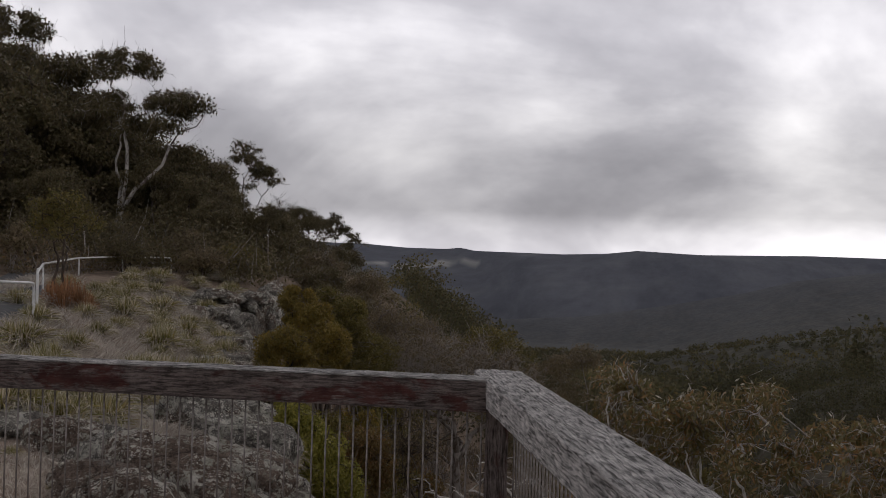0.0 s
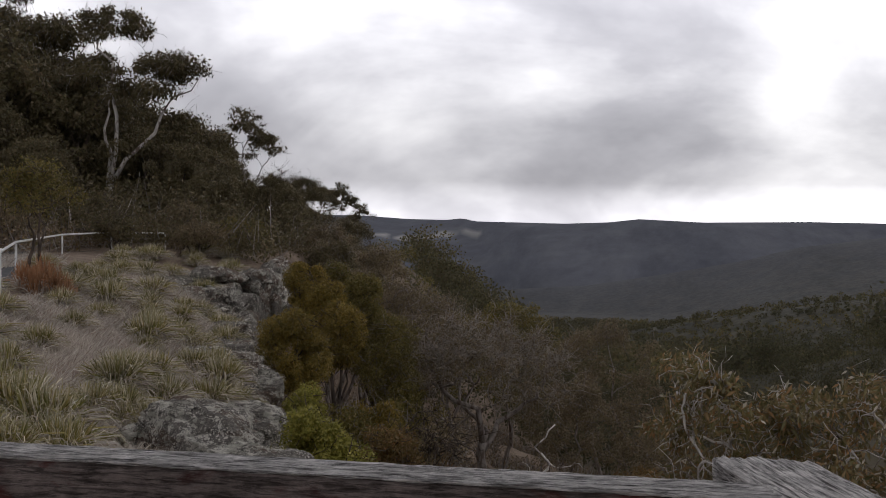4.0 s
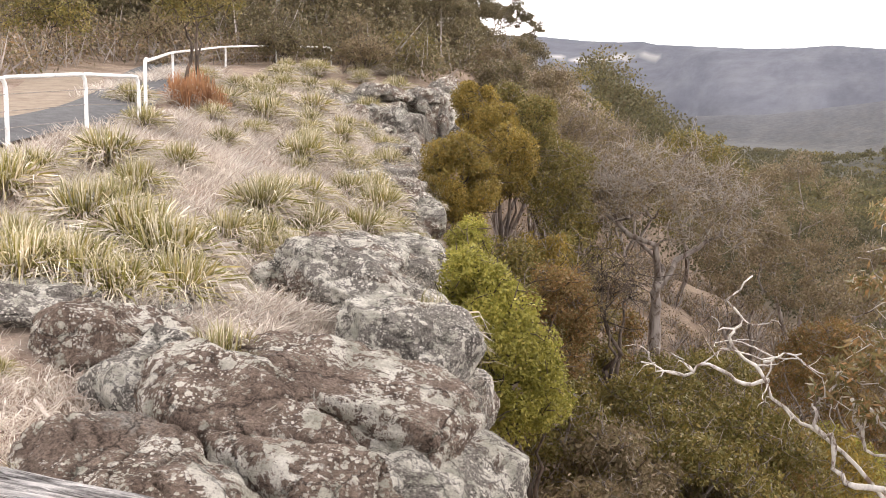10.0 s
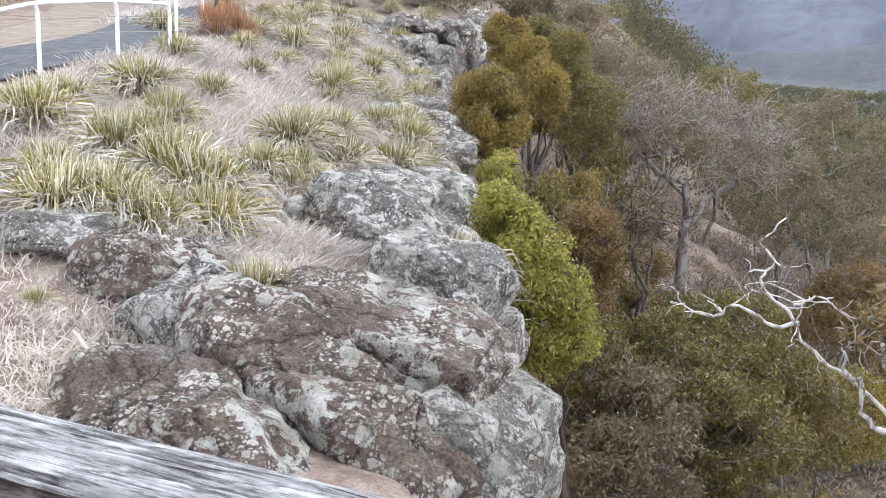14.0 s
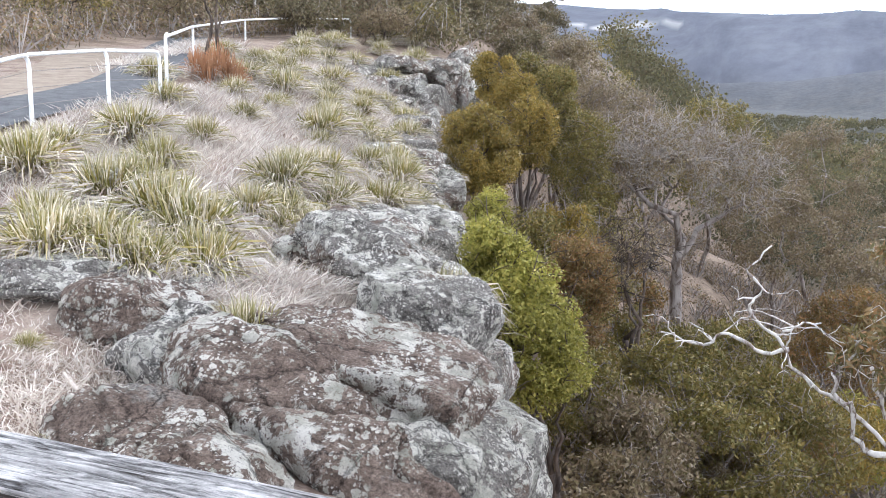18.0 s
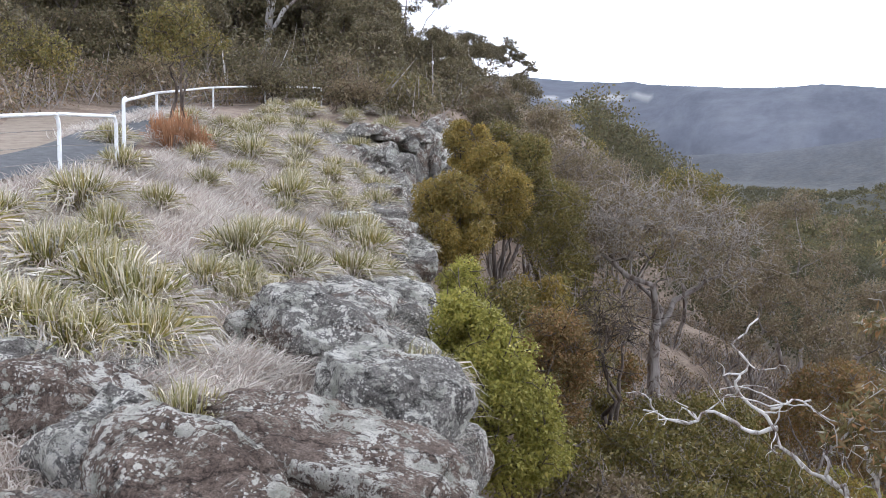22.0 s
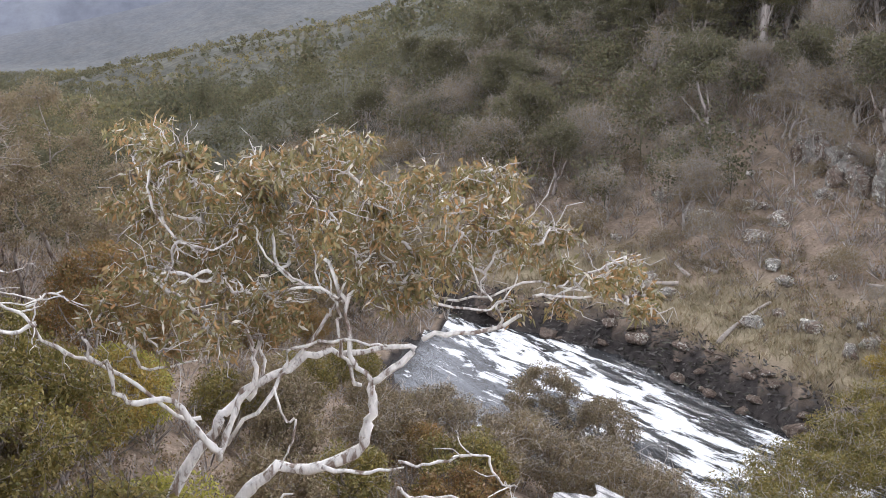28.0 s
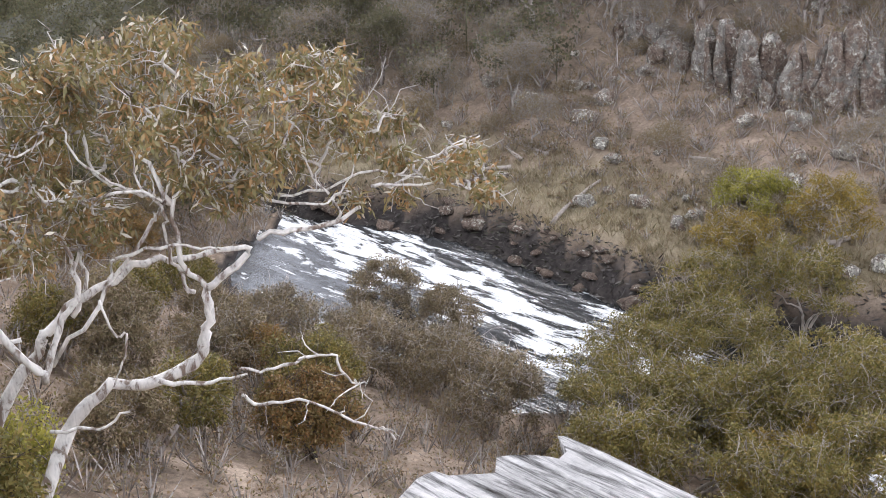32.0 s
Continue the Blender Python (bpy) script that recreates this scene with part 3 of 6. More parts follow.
GZ = ground_z(GX, GY)


def soft_noise(x, y, scale, seed):
    """Cheap smooth noise from a few crossed waves."""
    rng = np.random.default_rng(seed)
    out = 0
    for k in range(7):
        a, f = rng.uniform(0, 6.28), rng.uniform(0.6, 2.0) / scale
        out = out + np.sin((x * np.cos(a) + y * np.sin(a)) * f * 6.28 + rng.uniform(0, 6.28))
    return out / 3.7


land_woods = sstep(45, 75, RR)
GZ = GZ + soft_noise(GX, GY, 2.2, 1) * 0.05 * (1 - land_woods) * sstep(-5.2, -4.6, GX) + soft_noise(GX, GY, 9.0, 2) * 0.25 * sstep(2, 5, GX - edge_x(GY)) * (1 - land_woods) * (GX < river_near(GY) - 1)
GZ = GZ + soft_noise(GX, GY, 60, 3) * 3.0 * sstep(150, 400, RR) * (1 - sstep(600, 900, RR))
na, nr = len(az_list), len(r_list)
gi = np.arange(nr - 1)[:, None] * na + np.arange(na)[None]
gj = np.arange(nr - 1)[:, None] * na + (np.arange(na)[None] + 1) % na
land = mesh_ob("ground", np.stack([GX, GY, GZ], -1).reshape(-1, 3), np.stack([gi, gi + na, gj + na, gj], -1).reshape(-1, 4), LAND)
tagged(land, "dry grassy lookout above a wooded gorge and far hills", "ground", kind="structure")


def cover(name, values):
    a = land.data.attributes.new(name, "FLOAT", "POINT")
    a.data.foreach_set("value", np.ascontiguousarray(values, dtype=np.float32).ravel())


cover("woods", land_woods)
# how far the painted haze tint replaces the near woods' colour
cover("haze_distance", sstep(450, 1900, RR))
cover("litter", np.maximum(sstep(-8.4, -9.2, GX) * sstep(9, 12, GY), np.maximum(sstep(-0.15, 0.1, GX - edge_x(GY)), sstep(22, 30, GY))))
azd = np.degrees(AZ)
clear_ = np.zeros_like(RR)
rise = np.degrees(np.arctan2(GZ, RR))
for a_, wide_, e_ in ((0.9, 0.9, -0.62), (2.3, 0.8, -0.74), (3.5, 0.6, -0.70), (5.2, 1.0, -0.42), (4.3, 0.6, -0.58), (6.0, 0.5, -0.50)):
    clear_ = np.maximum(clear_, (1 - sstep(0.5, 1.0, np.abs(azd - a_) / wide_ + 0.25 * np.sin(azd * 7 + a_))) * (1 - sstep(0.07, 0.13, np.abs(rise - e_))) * (RR > 1700) * (RR < 3000))
cover("sward", sstep(1.2, 2.4, GX - river_far(GY)) * (1 - sstep(3.5, 7.0, GX - river_far(GY) + 1.5 * soft_noise(GX, GY, 6, 18))) * (GY < 60))
cover("field", clear_)
riv = (GX > river_near(GY) - 0.6) & (GX < river_far(GY) + 1.2) & (GY > -5) & (GY < 60)
cover("mud", riv * 1.0)

# the river
ry = np.arange(-20, 60, 1.0)
rv = np.stack([np.stack([river_near(ry) - 1.6, ry, 0 * ry - 14.2], -1), np.stack([river_far(ry) + 0.15, ry, 0 * ry - 14.2], -1)], 1).reshape(-1, 3)
ri = np.arange(len(ry) - 1)[:, None] * 2
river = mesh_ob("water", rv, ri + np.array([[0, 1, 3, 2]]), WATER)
tagged(river, "shallow dark river with foam, painted white glare and ripples", "river", kind="structure")


def gz(x, y):
    return float(ground_z(np.array([x]), np.array([y]))[0])


# ---- rocks ----
def ico(sub):
    bm = bmesh.new()
    bmesh.ops.create_icosphere(bm, subdivisions=sub, radius=1.0)
    v = np.array([x.co[:] for x in bm.verts])
    f = [[y.index for y in x.verts] for x in bm.faces]
    bm.free()
    return v, f


ICO = {k: ico(k) for k in (3, 4, 5, 6)}


def rock(at, size, turn=(0, 0, 0), seed=0, boxy=0.55, rough=0.16, material=None, sub=4, name="rock", label="grey granite boulder spotted with pale lichen", sink=0.25, group="cliff rocks"):
    """A worn block: a boxy ball, cut by planes and roughened."""
    v, f = ICO[sub]
    rng = np.random.default_rng(seed + 17)
    e = 2.0 + 5.0 * (1 - boxy)
    p = v / (np.sum(np.abs(v) ** e, axis=1, keepdims=True) ** (1 / e))
    for _ in range(11):
        n = rng.normal(size=3)
        n /= np.linalg.norm(n)
        over = np.clip(p @ n - rng.uniform(0.66, 1.0) - 0.12 * (boxy > 0.6), 0, None)
        p = p - over[:, None] * n * 0.95
    s = np.array(size, float)
    q = p * s
    off = Vector(rng.uniform(-50, 50, 3))
    unit = max(s.mean(), 0.2)
    lean = Vector((rng.normal() * 0.25, rng.normal() * 0.25, 1.0))
    h = np.array([noise.fractal(Vector(a) * 1.2 + off, 1.0, 2.1, 4) for a in q / unit])
    bed = np.array([lean.dot(Vector(a)) for a in q / unit]) * 2.1 + h * 0.5
    bed = np.abs((bed % 1.0) - 0.5) * 2
    step_ = np.clip(0.16 - bed, 0, None) / 0.16
    fine = np.array([noise.fractal(Vector(a) * 4.5 - off, 0.75, 2.2, 5) for a in q]) if sub > 3 else 0
    lump = np.array([noise.noise(Vector(a) * 11 + off) for a in q]) if sub > 5 else 0
    q = q + v * ((h * rough * 0.75 - step_ * rough * (0.42 if boxy > 0.6 else 0.75)) * s.mean() + fine * (0.022 if sub > 5 else 0.016) + lump * 0.006)[:, None]
    ob = mesh_ob(name, q, f, material or ROCK)
    x, y = at[0], at[1]
    z = at[2] if len(at) > 2 else gz(x, y) + s[2] * (1 - 2 * sink)
    ob.matrix_basis = pose(x, y, z, *turn)
    return tagged(ob, label, "rock", group)


# big slabs by the lookout
BR, LI = ROCK_BROWN, ROCK
for k, (rx, ry, rz, size, turn, m, what) in enumerate((
        (-2.36, 6.2, None, (0.46, 0.40, 0.27), (0, 6, 20), BR, "low dark mossy dome of rock in dry grass"),
        (-1.72, 5.6, None, (0.60, 0.36, 0.24), (8, 12, -28), LI, "pale grey slab crusted with white lichen"),
        (-1.12, 4.98, None, (0.92, 0.38, 0.30), (8, 14, -38), BR, "long brown slab with pale lichen along its edge"),
        (-1.05, 6.2, None, (0.85, 0.60, 0.26), (2, 12, -32), BR, "broad brown rock shelf sloping to the drop"),
        (-1.52, 4.3, None, (0.62, 0.36, 0.18), (0, 10, -32), BR, "low brown slab beside the fence"),
        (-0.66, 5.3, None, (0.36, 0.52, 0.34), (0, 16, -30), LI, "grey rock thick with white lichen spots"),
        (-0.58, 5.8, -2.86, (0.54, 1.2, 0.90), (0, 8, -12), LI, "big rounded grey block above the drop"),
        (-0.50, 4.3, -2.80, (0.52, 0.6, 0.62), (0, 6, -10), LI, "lichened block at the cliff edge"),
        (-0.42, 6.2, -3.9, (0.42, 1.3, 1.1), (0, 3, -6), LI, "sheer grey cliff face below the blocks"),
        (-0.32, 4.3, -3.7, (0.42, 0.9, 1.3), (0, 3, -10), LI, "sheer grey cliff face below the fence"),
        (-0.80, 7.32, -1.98, (0.48, 0.40, 0.29), (4, 12, -20), LI, "square grey boulder blotched with white lichen"),
        (-1.42, 8.5, -1.90, (0.62, 0.42, 0.31), (-4, 12, -25), LI, "grey lichened boulder ringed by tussocks"),
        (-1.95, 8.5, None, (0.19, 0.17, 0.21), (0, -10, 15), LI, "small upright pale stone"),
        (-1.25, 9.6, None, (0.40, 0.55, 0.3), (0, 14, 5), LI, "grey block half hidden by tussocks"),
        (-1.75, 11.3, None, (0.62, 0.6, 0.26), (0, 14, 10), LI, "flat grey ledge among tussocks"),
        (-1.12, 10.2, -3.0, (0.42, 0.9, 0.6), (0, 6, 6), LI, "grey cliff block below the ledge"),
        (-1.3, 12.6, -2.8, (0.45, 0.9, 0.5), (0, 8, 12), LI, "jutting grey cliff block with moss"),
        (-1.68, 14.3, -2.72, (0.45, 0.8, 0.36), (0, 10, 10), LI, "rounded ledge on the cliff edge"),
        (-1.65, 15.9, -2.6, (0.40, 0.7, 0.42), (0, 4, 10), ROCK_FAR, "notched grey block on the cliff edge"),
        (-2.25, 16.6, None, (0.6, 0.8, 0.24), (0, 10, 8), ROCK_FAR, "flat weathered ledge above the drop"),
        (-2.4, 18.6, -2.28, (0.7, 0.9, 0.28), (0, 6, 6), ROCK_FAR, "stepped grey ledge above the drop"),
        (-2.15, 18.2, -2.9, (0.45, 1.3, 0.6), (0, 2, 6), ROCK_FAR, "stepped grey face of the cliff"),
        (-2.35, 21.2, -2.6, (0.5, 1.3, 0.8), (0, 2, 6), ROCK_FAR, "stepped grey face of the cliff"),
        (-2.75, 20.4, -2.12, (0.7, 0.7, 0.24), (0, 6, 12), ROCK_FAR, "flat ledge below the outcrop"),
        (-3.68, 8.9, None, (0.24, 0.2, 0.2), (0, 10, 30), LI, "small grey stone in dry grass"),
        (-3.1, 6.7, None, (0.42, 0.36, 0.16), (0, 6, 60), LI, "low lichened stone in dry grass"),
        (-3.75, 7.6, None, (0.36, 0.26, 0.12), (0, 4, 10), BR, "flat dark stone in dry grass"),
        (-2.3, 7.0, None, (0.16, 0.14, 0.12), (0, 4, 70), LI, "small pale stone in dry grass"),
        (-3.0, 12.6, None, (0.2, 0.16, 0.12), (0, 4, 70), LI, "small pale stone in dry grass"))):
    rock((rx, ry) if rz is None else (rx, ry, rz), size, turn, 1 + k, 0.72 if ry < 9 else 0.4, 0.2, m, 6 if ry < 9 else 5, label=what, sink=0.42 if m is BR else 0.3)
# the cliff's face, block under block
rr = np.random.default_rng(15)
yy = 8.6
while yy < 25.5:
    for lev in range(2):
        s = rr.uniform(0.5, 0.85)
        zz = float(edge_z(yy)) - 0.42 - 0.85 * lev
        rock((float(edge_x(yy)) - 0.2 + 0.12 * lev + rr.uniform(-0.12, 0.08), yy, zz), (0.36, s, rr.uniform(0.42, 0.6)), (rr.uniform(-6, 6), rr.uniform(-4, 10), rr.uniform(-14, 14)), 220 + int(yy * 10) + lev, 0.42, 0.2, ROCK if yy < 14 else ROCK_FAR, 4, label="grey block in the cliff's broken face")
    yy += rr.uniform(0.75, 1.2)
# the outcrop further along
rr = np.random.default_rng(5)
for k, (ox, oy, oz, sx, sy, sz) in enumerate(((-4.6, 25.2, -1.45, 0.75, 0.8, 0.34), (-4.0, 24.6, -1.75, 0.7, 0.7, 0.4), (-3.2, 24.6, -1.9, 0.62, 0.8, 0.62), (-2.65, 24.4, -2.1, 0.42, 0.8, 0.75),
                                             (-3.6, 26.0, -1.35, 0.9, 0.9, 0.36), (-2.7, 26.4, -1.5, 0.7, 0.9, 0.5), (-2.15, 26.2, -1.9, 0.4, 0.9, 0.8), (-2.2, 28.5, -1.2, 0.6, 0.8, 0.4),
                                             (-4.9, 23.6, -1.5, 0.5, 0.5, 0.25), (-3.3, 23.3, -2.0, 0.6, 0.6, 0.3), (-1.85, 28.0, -1.9, 0.45, 1.0, 0.8), (-2.8, 22.6, -2.15, 0.6, 0.7, 0.32))):
    for m in range(3):
        f = (0.82, 0.5, 0.42)[m]
        dx, dy, dz = (0, 0, 0) if m == 0 else (rr.uniform(-0.5, 0.5) * sx, -0.75 * sy + rr.uniform(-0.1, 0.1), rr.uniform(-0.5, 0.6) * sz)
        rock((ox + dx, oy + dy, oz + dz), (sx * f, sy * f, sz * f * rr.uniform(0.8, 1.15)), (rr.uniform(-8, 8), rr.uniform(-8, 12), rr.uniform(-35, 35)), 40 + 20 * m + k, 0.45, 0.2, ROCK_FAR, 4, label="weathered grey block of the cliff outcrop", group="outcrop blocks")
# rocks down by the river and on the far slope
for k in range(44):
    yy = rr.uniform(15, 36)
    xx = float(river_far(yy)) + rr.uniform(-0.1, 1.3)
    s = rr.uniform(0.12, 0.38)
    rock((xx, yy), (s * 1.4, s, s * 0.5), (0, rr.uniform(-10, 10), rr.uniform(0, 180)), 70 + k, 0.5, 0.25, ROCK_WET, 3, label="dark wet stone on the river bank", group="river stones")
for k in range(80):
    xx, yy = rr.uniform(30, 46), rr.uniform(14, 46)
    s = rr.uniform(0.15, 0.5)
    rock((xx, yy), (s * 1.3, s, s * 0.7), (0, rr.uniform(-15, 15), rr.uniform(0, 180)), 110 + k, 0.5, 0.2, ROCK_FAR, 3, label="grey stone on the scrubby hillside", group="hillside stones")
for k in range(50):
    t = k / 49 + rr.uniform(-0.012, 0.012)
    if 0.3 < t < 0.38:
        continue
    xx, yy = float(np.interp(t, [0, 0.4, 0.6, 0.8, 1.0], [41.9, 39.8, 38.8, 39.0, 39.5])) + rr.uniform(-0.6, 0.6), 32.5 - 14.5 * t
    tall = rr.uniform(0.5, 1.0) * (1.5 + 0.8 * math.sin(9 * t) ** 2 if t > 0.38 else 1.0)
    rock((xx, yy, gz(xx, yy) + 0.5 * tall), (rr.uniform(0.35, 0.6), rr.uniform(0.26, 0.45), tall), (rr.uniform(-8, 8), rr.uniform(-8, 8), rr.uniform(0, 90)), 150 + k, 0.22, 0.13, ROCK_CRAG, 4, label="upright grey column of a low crag", group="crag columns")


# ---- trees and shrubs ----
def plant(name, base, crown_at, crown_r, seed, bark, leaf, trunk_r=0.12, clumps=26, clump_r=0.5, leaves=160, leaf_len=0.11, leaf_w=0.02, limbs=5, droop=0.6, fork=0.45,
          twigs=4, crook=0.10, label="", category="tree", group="", sides=7, flat=0.7, stems=1, shell=0.5, low=-0.35, lobes=(), twig_bark=None):
    """A tree or shrub: stems, crooked limbs to clumps in an uneven crown, twigs and single leaves."""
    rng = np.random.default_rng(seed)
    base, c, cr = np.array(base, float), np.array(crown_at, float), np.array(crown_r, float)
    d = rng.normal(size=(clumps, 3))
    d /= np.linalg.norm(d, axis=1, keepdims=True)
    d[:, 2] = np.where(d[:, 2] < low, -d[:, 2], d[:, 2])
    depth = (rng.uniform(0.12, 1.0, clumps) ** shell)[:, None]
    cl = c + d * cr * depth
    if lobes:
        lc, lr = np.array([a for a, _ in lobes], float), np.array([b for _, b in lobes], float)
        pick = rng.choice(len(lobes), clumps, p=lr.prod(1) ** 0.667 / (lr.prod(1) ** 0.667).sum())
        cl = lc[pick] + d * lr[pick] * depth
    root = empty(name, tuple(base))
    cl, c, o = cl - base, c - base, np.zeros(3)
    tb, fb = Buf(), c * 1.0
    fb[2] = c[2] * fork
    fb[:2] = c[:2] * fork + rng.normal(size=2) * 0.08 * c[2] * (stems > 1)
    limb_pts = []
    for s in range(stems):
        f_ = fb + (rng.normal(size=3) * cr * 0.35 * (1, 1, 0.15) if stems > 1 else 0)
        o_ = o + (rng.normal(size=3) * (0.12, 0.12, 0) if stems > 1 else 0)
        tr = wiggle(o_ - (0, 0, 0.35), f_, 7, crook * 0.45, rng)
        tb.tube(tr, np.linspace(trunk_r * 1.25, trunk_r * 0.7, 8) / max(1, stems) ** 0.4, sides)
        limb_pts.append((tr, 0.7 * trunk_r / max(1, stems) ** 0.4))
    trunk = tb.ob("trunk", bark, root)
    first = limb_pts[0][0][-1]
    order = np.argsort(-np.linalg.norm(cl - first, axis=1))
    ends = [order[0]]
    while len(ends) < min(limbs, clumps):
        dist = np.min([np.linalg.norm(cl - cl[e], axis=1) for e in ends], axis=0)
        ends.append(int(np.argmax(dist)))
    nodes, rads = [], []
    for n_, e in enumerate(ends):
        st, r0 = limb_pts[n_ % len(limb_pts)]
        if n_ < max(3, stems + 1):
            start, r_ = st[-1 - n_ % 3], r0 * 0.85
        else:
            on, off_ = np.concatenate([a[:-2] for a in nodes]), np.concatenate([a[:-2] for a in rads])
            k = int(np.argmin(np.linalg.norm(on - cl[e], axis=1) + 0.9 * np.maximum(0, on[:, 2] - cl[e][2] + 0.2)))
            start, r_ = on[k], max(0.012, off_[k] * 0.75)
        lb = Buf()
        ln = wiggle(start, cl[e], 7, crook, rng, 0.05)
        r = np.linspace(r_, max(0.008, r_ * 0.16), 8)
        lb.tube(ln, r, max(5, sides - 1))
        lb.ob("limb", bark, trunk)
        nodes.append(ln[1:])
        rads.append(r[1:])
    nodes, rads = np.concatenate(nodes), np.concatenate(rads)
    tw = Buf()
    for i in range(clumps):
        if i not in ends:
            k = int(np.argmin(np.linalg.norm(nodes - cl[i], axis=1) + 0.15 * np.maximum(0, nodes[:, 2] - cl[i][2])))
            tw.tube(wiggle(nodes[k], cl[i], 5, crook * 1.3, rng, 0.04), np.linspace(rads[k] * 0.55, 0.006, 6), 5)
        for _ in range(twigs):
            tw.tube(wiggle(cl[i], cl[i] + rng.normal(size=3) * clump_r * 0.75, 3, crook * 1.6, rng), [0.011, 0.008, 0.006, 0.003], 3)
    tagged(tw.ob("twig_spray", twig_bark or bark, trunk), kind="stuff")
    if leaves:
        lf = Buf()
        k = clumps * leaves
        ci = rng.integers(clumps, size=k)
        size = clump_r * rng.uniform(0.6, 1.25, clumps)[ci]
        g = rng.normal(size=(k, 3))
        g /= np.linalg.norm(g, axis=1, keepdims=True)
        pp = cl[ci] + g * (rng.uniform(0, 1, k) ** 0.4 * size)[:, None] * (1, 1, flat)
        way = rng.normal(size=(k, 3)) * (1 - droop * 0.6) + np.array([0, 0, -droop * 1.6])
        lf.leaves(pp, way, leaf_len * rng.uniform(0.6, 1.25, k), leaf_w * rng.uniform(0.7, 1.3, k), rng)
        tagged(lf.ob("crown", leaf, root, smooth=False), kind="stuff")
    return tagged(root, label, category, group)


def on_ground(x, y):
    return (x, y, gz(x, y))


# trees that grow up from below the cliff
plant("wattle_tree", on_ground(-0.5, 19.6), (-1.25, 19.6, -2.45), (0.62, 0.66, 0.78), 1, BARK_DARK, LEAF_GOLD, 0.09, 62, 0.27, 640, 0.06, 0.013, 6, 0.35, low=-0.9, shell=0.2, label="rounded golden-brown wattle rising beside the cliff", flat=0.8)
plant("wattle_tree", on_ground(-0.2, 22.8), (-0.75, 22.8, -2.1), (0.6, 0.6, 1.0), 2, BARK_DARK, LEAF_GOLD, 0.09, 66, 0.27, 560, 0.062, 0.014, 6, 0.35, low=-0.9, shell=0.2, label="olive and gold wattle against the outcrop", flat=0.8,
      lobes=(((-1.2, 23.4, -1.35), (0.45, 0.5, 0.5)), ((-0.5, 22.6, -2.3), (0.5, 0.5, 0.85)), ((-0.8, 23.0, -1.8), (0.5, 0.5, 0.6))))
plant("wattle_tree", on_ground(0.6, 25.6), (0.1, 25.6, -2.4), (0.55, 0.7, 1.2), 3, BARK_DARK, LEAF_OLIVE, 0.08, 60, 0.3, 480, 0.065, 0.014, 5, 0.35, low=-0.9, shell=0.25, label="narrow olive wattle under the cliff", flat=0.8)
plant("green_shrub", on_ground(0.5, 11.6), (-0.2, 11.6, -3.1), (0.5, 0.5, 0.7), 4, BARK_DARK, LEAF_GREEN, 0.06, 96, 0.21, 560, 0.05, 0.0125, 7, 0.3, low=-0.9, shell=0.22, label="bright yellow-green shrub below the boulder", category="shrub", flat=0.85,
      lobes=(((-0.5, 11.7, -2.75), (0.5, 0.42, 0.5)), ((-0.3, 11.5, -3.2), (0.55, 0.45, 0.5)), ((-0.02, 11.4, -3.6), (0.45, 0.4, 0.5))))
plant("green_shrub", on_ground(0.0, 15.2), (-0.75, 15.2, -2.85), (0.34, 0.4, 0.42), 5, BARK_DARK, LEAF_GREEN, 0.05, 34, 0.18, 420, 0.046, 0.011, 5, 0.3, shell=0.25, low=-0.8, label="small yellow-green shrub at the cliff's foot", category="shrub", flat=0.85)
plant("scrub_tree", on_ground(1.0, 16.2), (0.5, 16.2, -4.2), (0.5, 0.6, 0.95), 6, BARK_DARK, LEAF_RUST, 0.07, 56, 0.27, 440, 0.055, 0.012, 6, 0.35, low=-0.9, shell=0.25, label="rusty brown leafy tree in the gully", flat=0.8)
plant("scrub_tree", on_ground(1.3, 24.2), (0.75, 24.2, -3.3), (0.75, 0.8, 1.2), 17, BARK_GREY, LEAF_OLIVE, 0.08, 60, 0.32, 320, 0.064, 0.013, 6, 0.4, low=-0.9, shell=0.3, label="tall olive tree behind the golden wattles", flat=0.8)
plant("scrub_tree", on_ground(1.8, 28.5), (1.5, 28.5, -2.6), (0.9, 0.9, 1.1), 7, BARK_GREY, LEAF_DRY, 0.06, 46, 0.34, 120, 0.064, 0.012, 12, 0.4, label="grey-olive tree behind the wattles", flat=0.7, shell=0.3)
plant("scrub_tree", on_ground(3.2, 33), (2.4, 33, -3.1), (1.4, 1.2, 1.3), 8, BARK_GREY, LEAF_DRY, 0.08, 46, 0.42, 110, 0.072, 0.013, 14, 0.4, label="grey-olive gum behind the bare tree", flat=0.8)
# the twiggy half-bare tree
plant("bare_gum_tree", on_ground(3.4, 25.8), (3.0, 25.8, -3.8), (2.6, 2.2, 1.6), 9, BARK_GREY, LEAF_DRY, 0.15, 150, 0.4, 105, 0.085, 0.014, 26, 0.3, 0.6, 14, 0.17, low=-0.3, shell=0.35, flat=0.5, twig_bark=BARK_TWIG, label="wide twiggy gum with thin brown foliage and grey limbs")
plant("bare_gum_tree", on_ground(1.5, 18.9), (1.45, 18.9, -4.4), (0.8, 0.9, 1.1), 10, BARK_DARK, LEAF_DRY, 0.10, 26, 0.4, 60, 0.08, 0.011, 6, 0.3, 0.55, 7, 0.14, label="dark-trunked thin tree in the gully", stems=2)
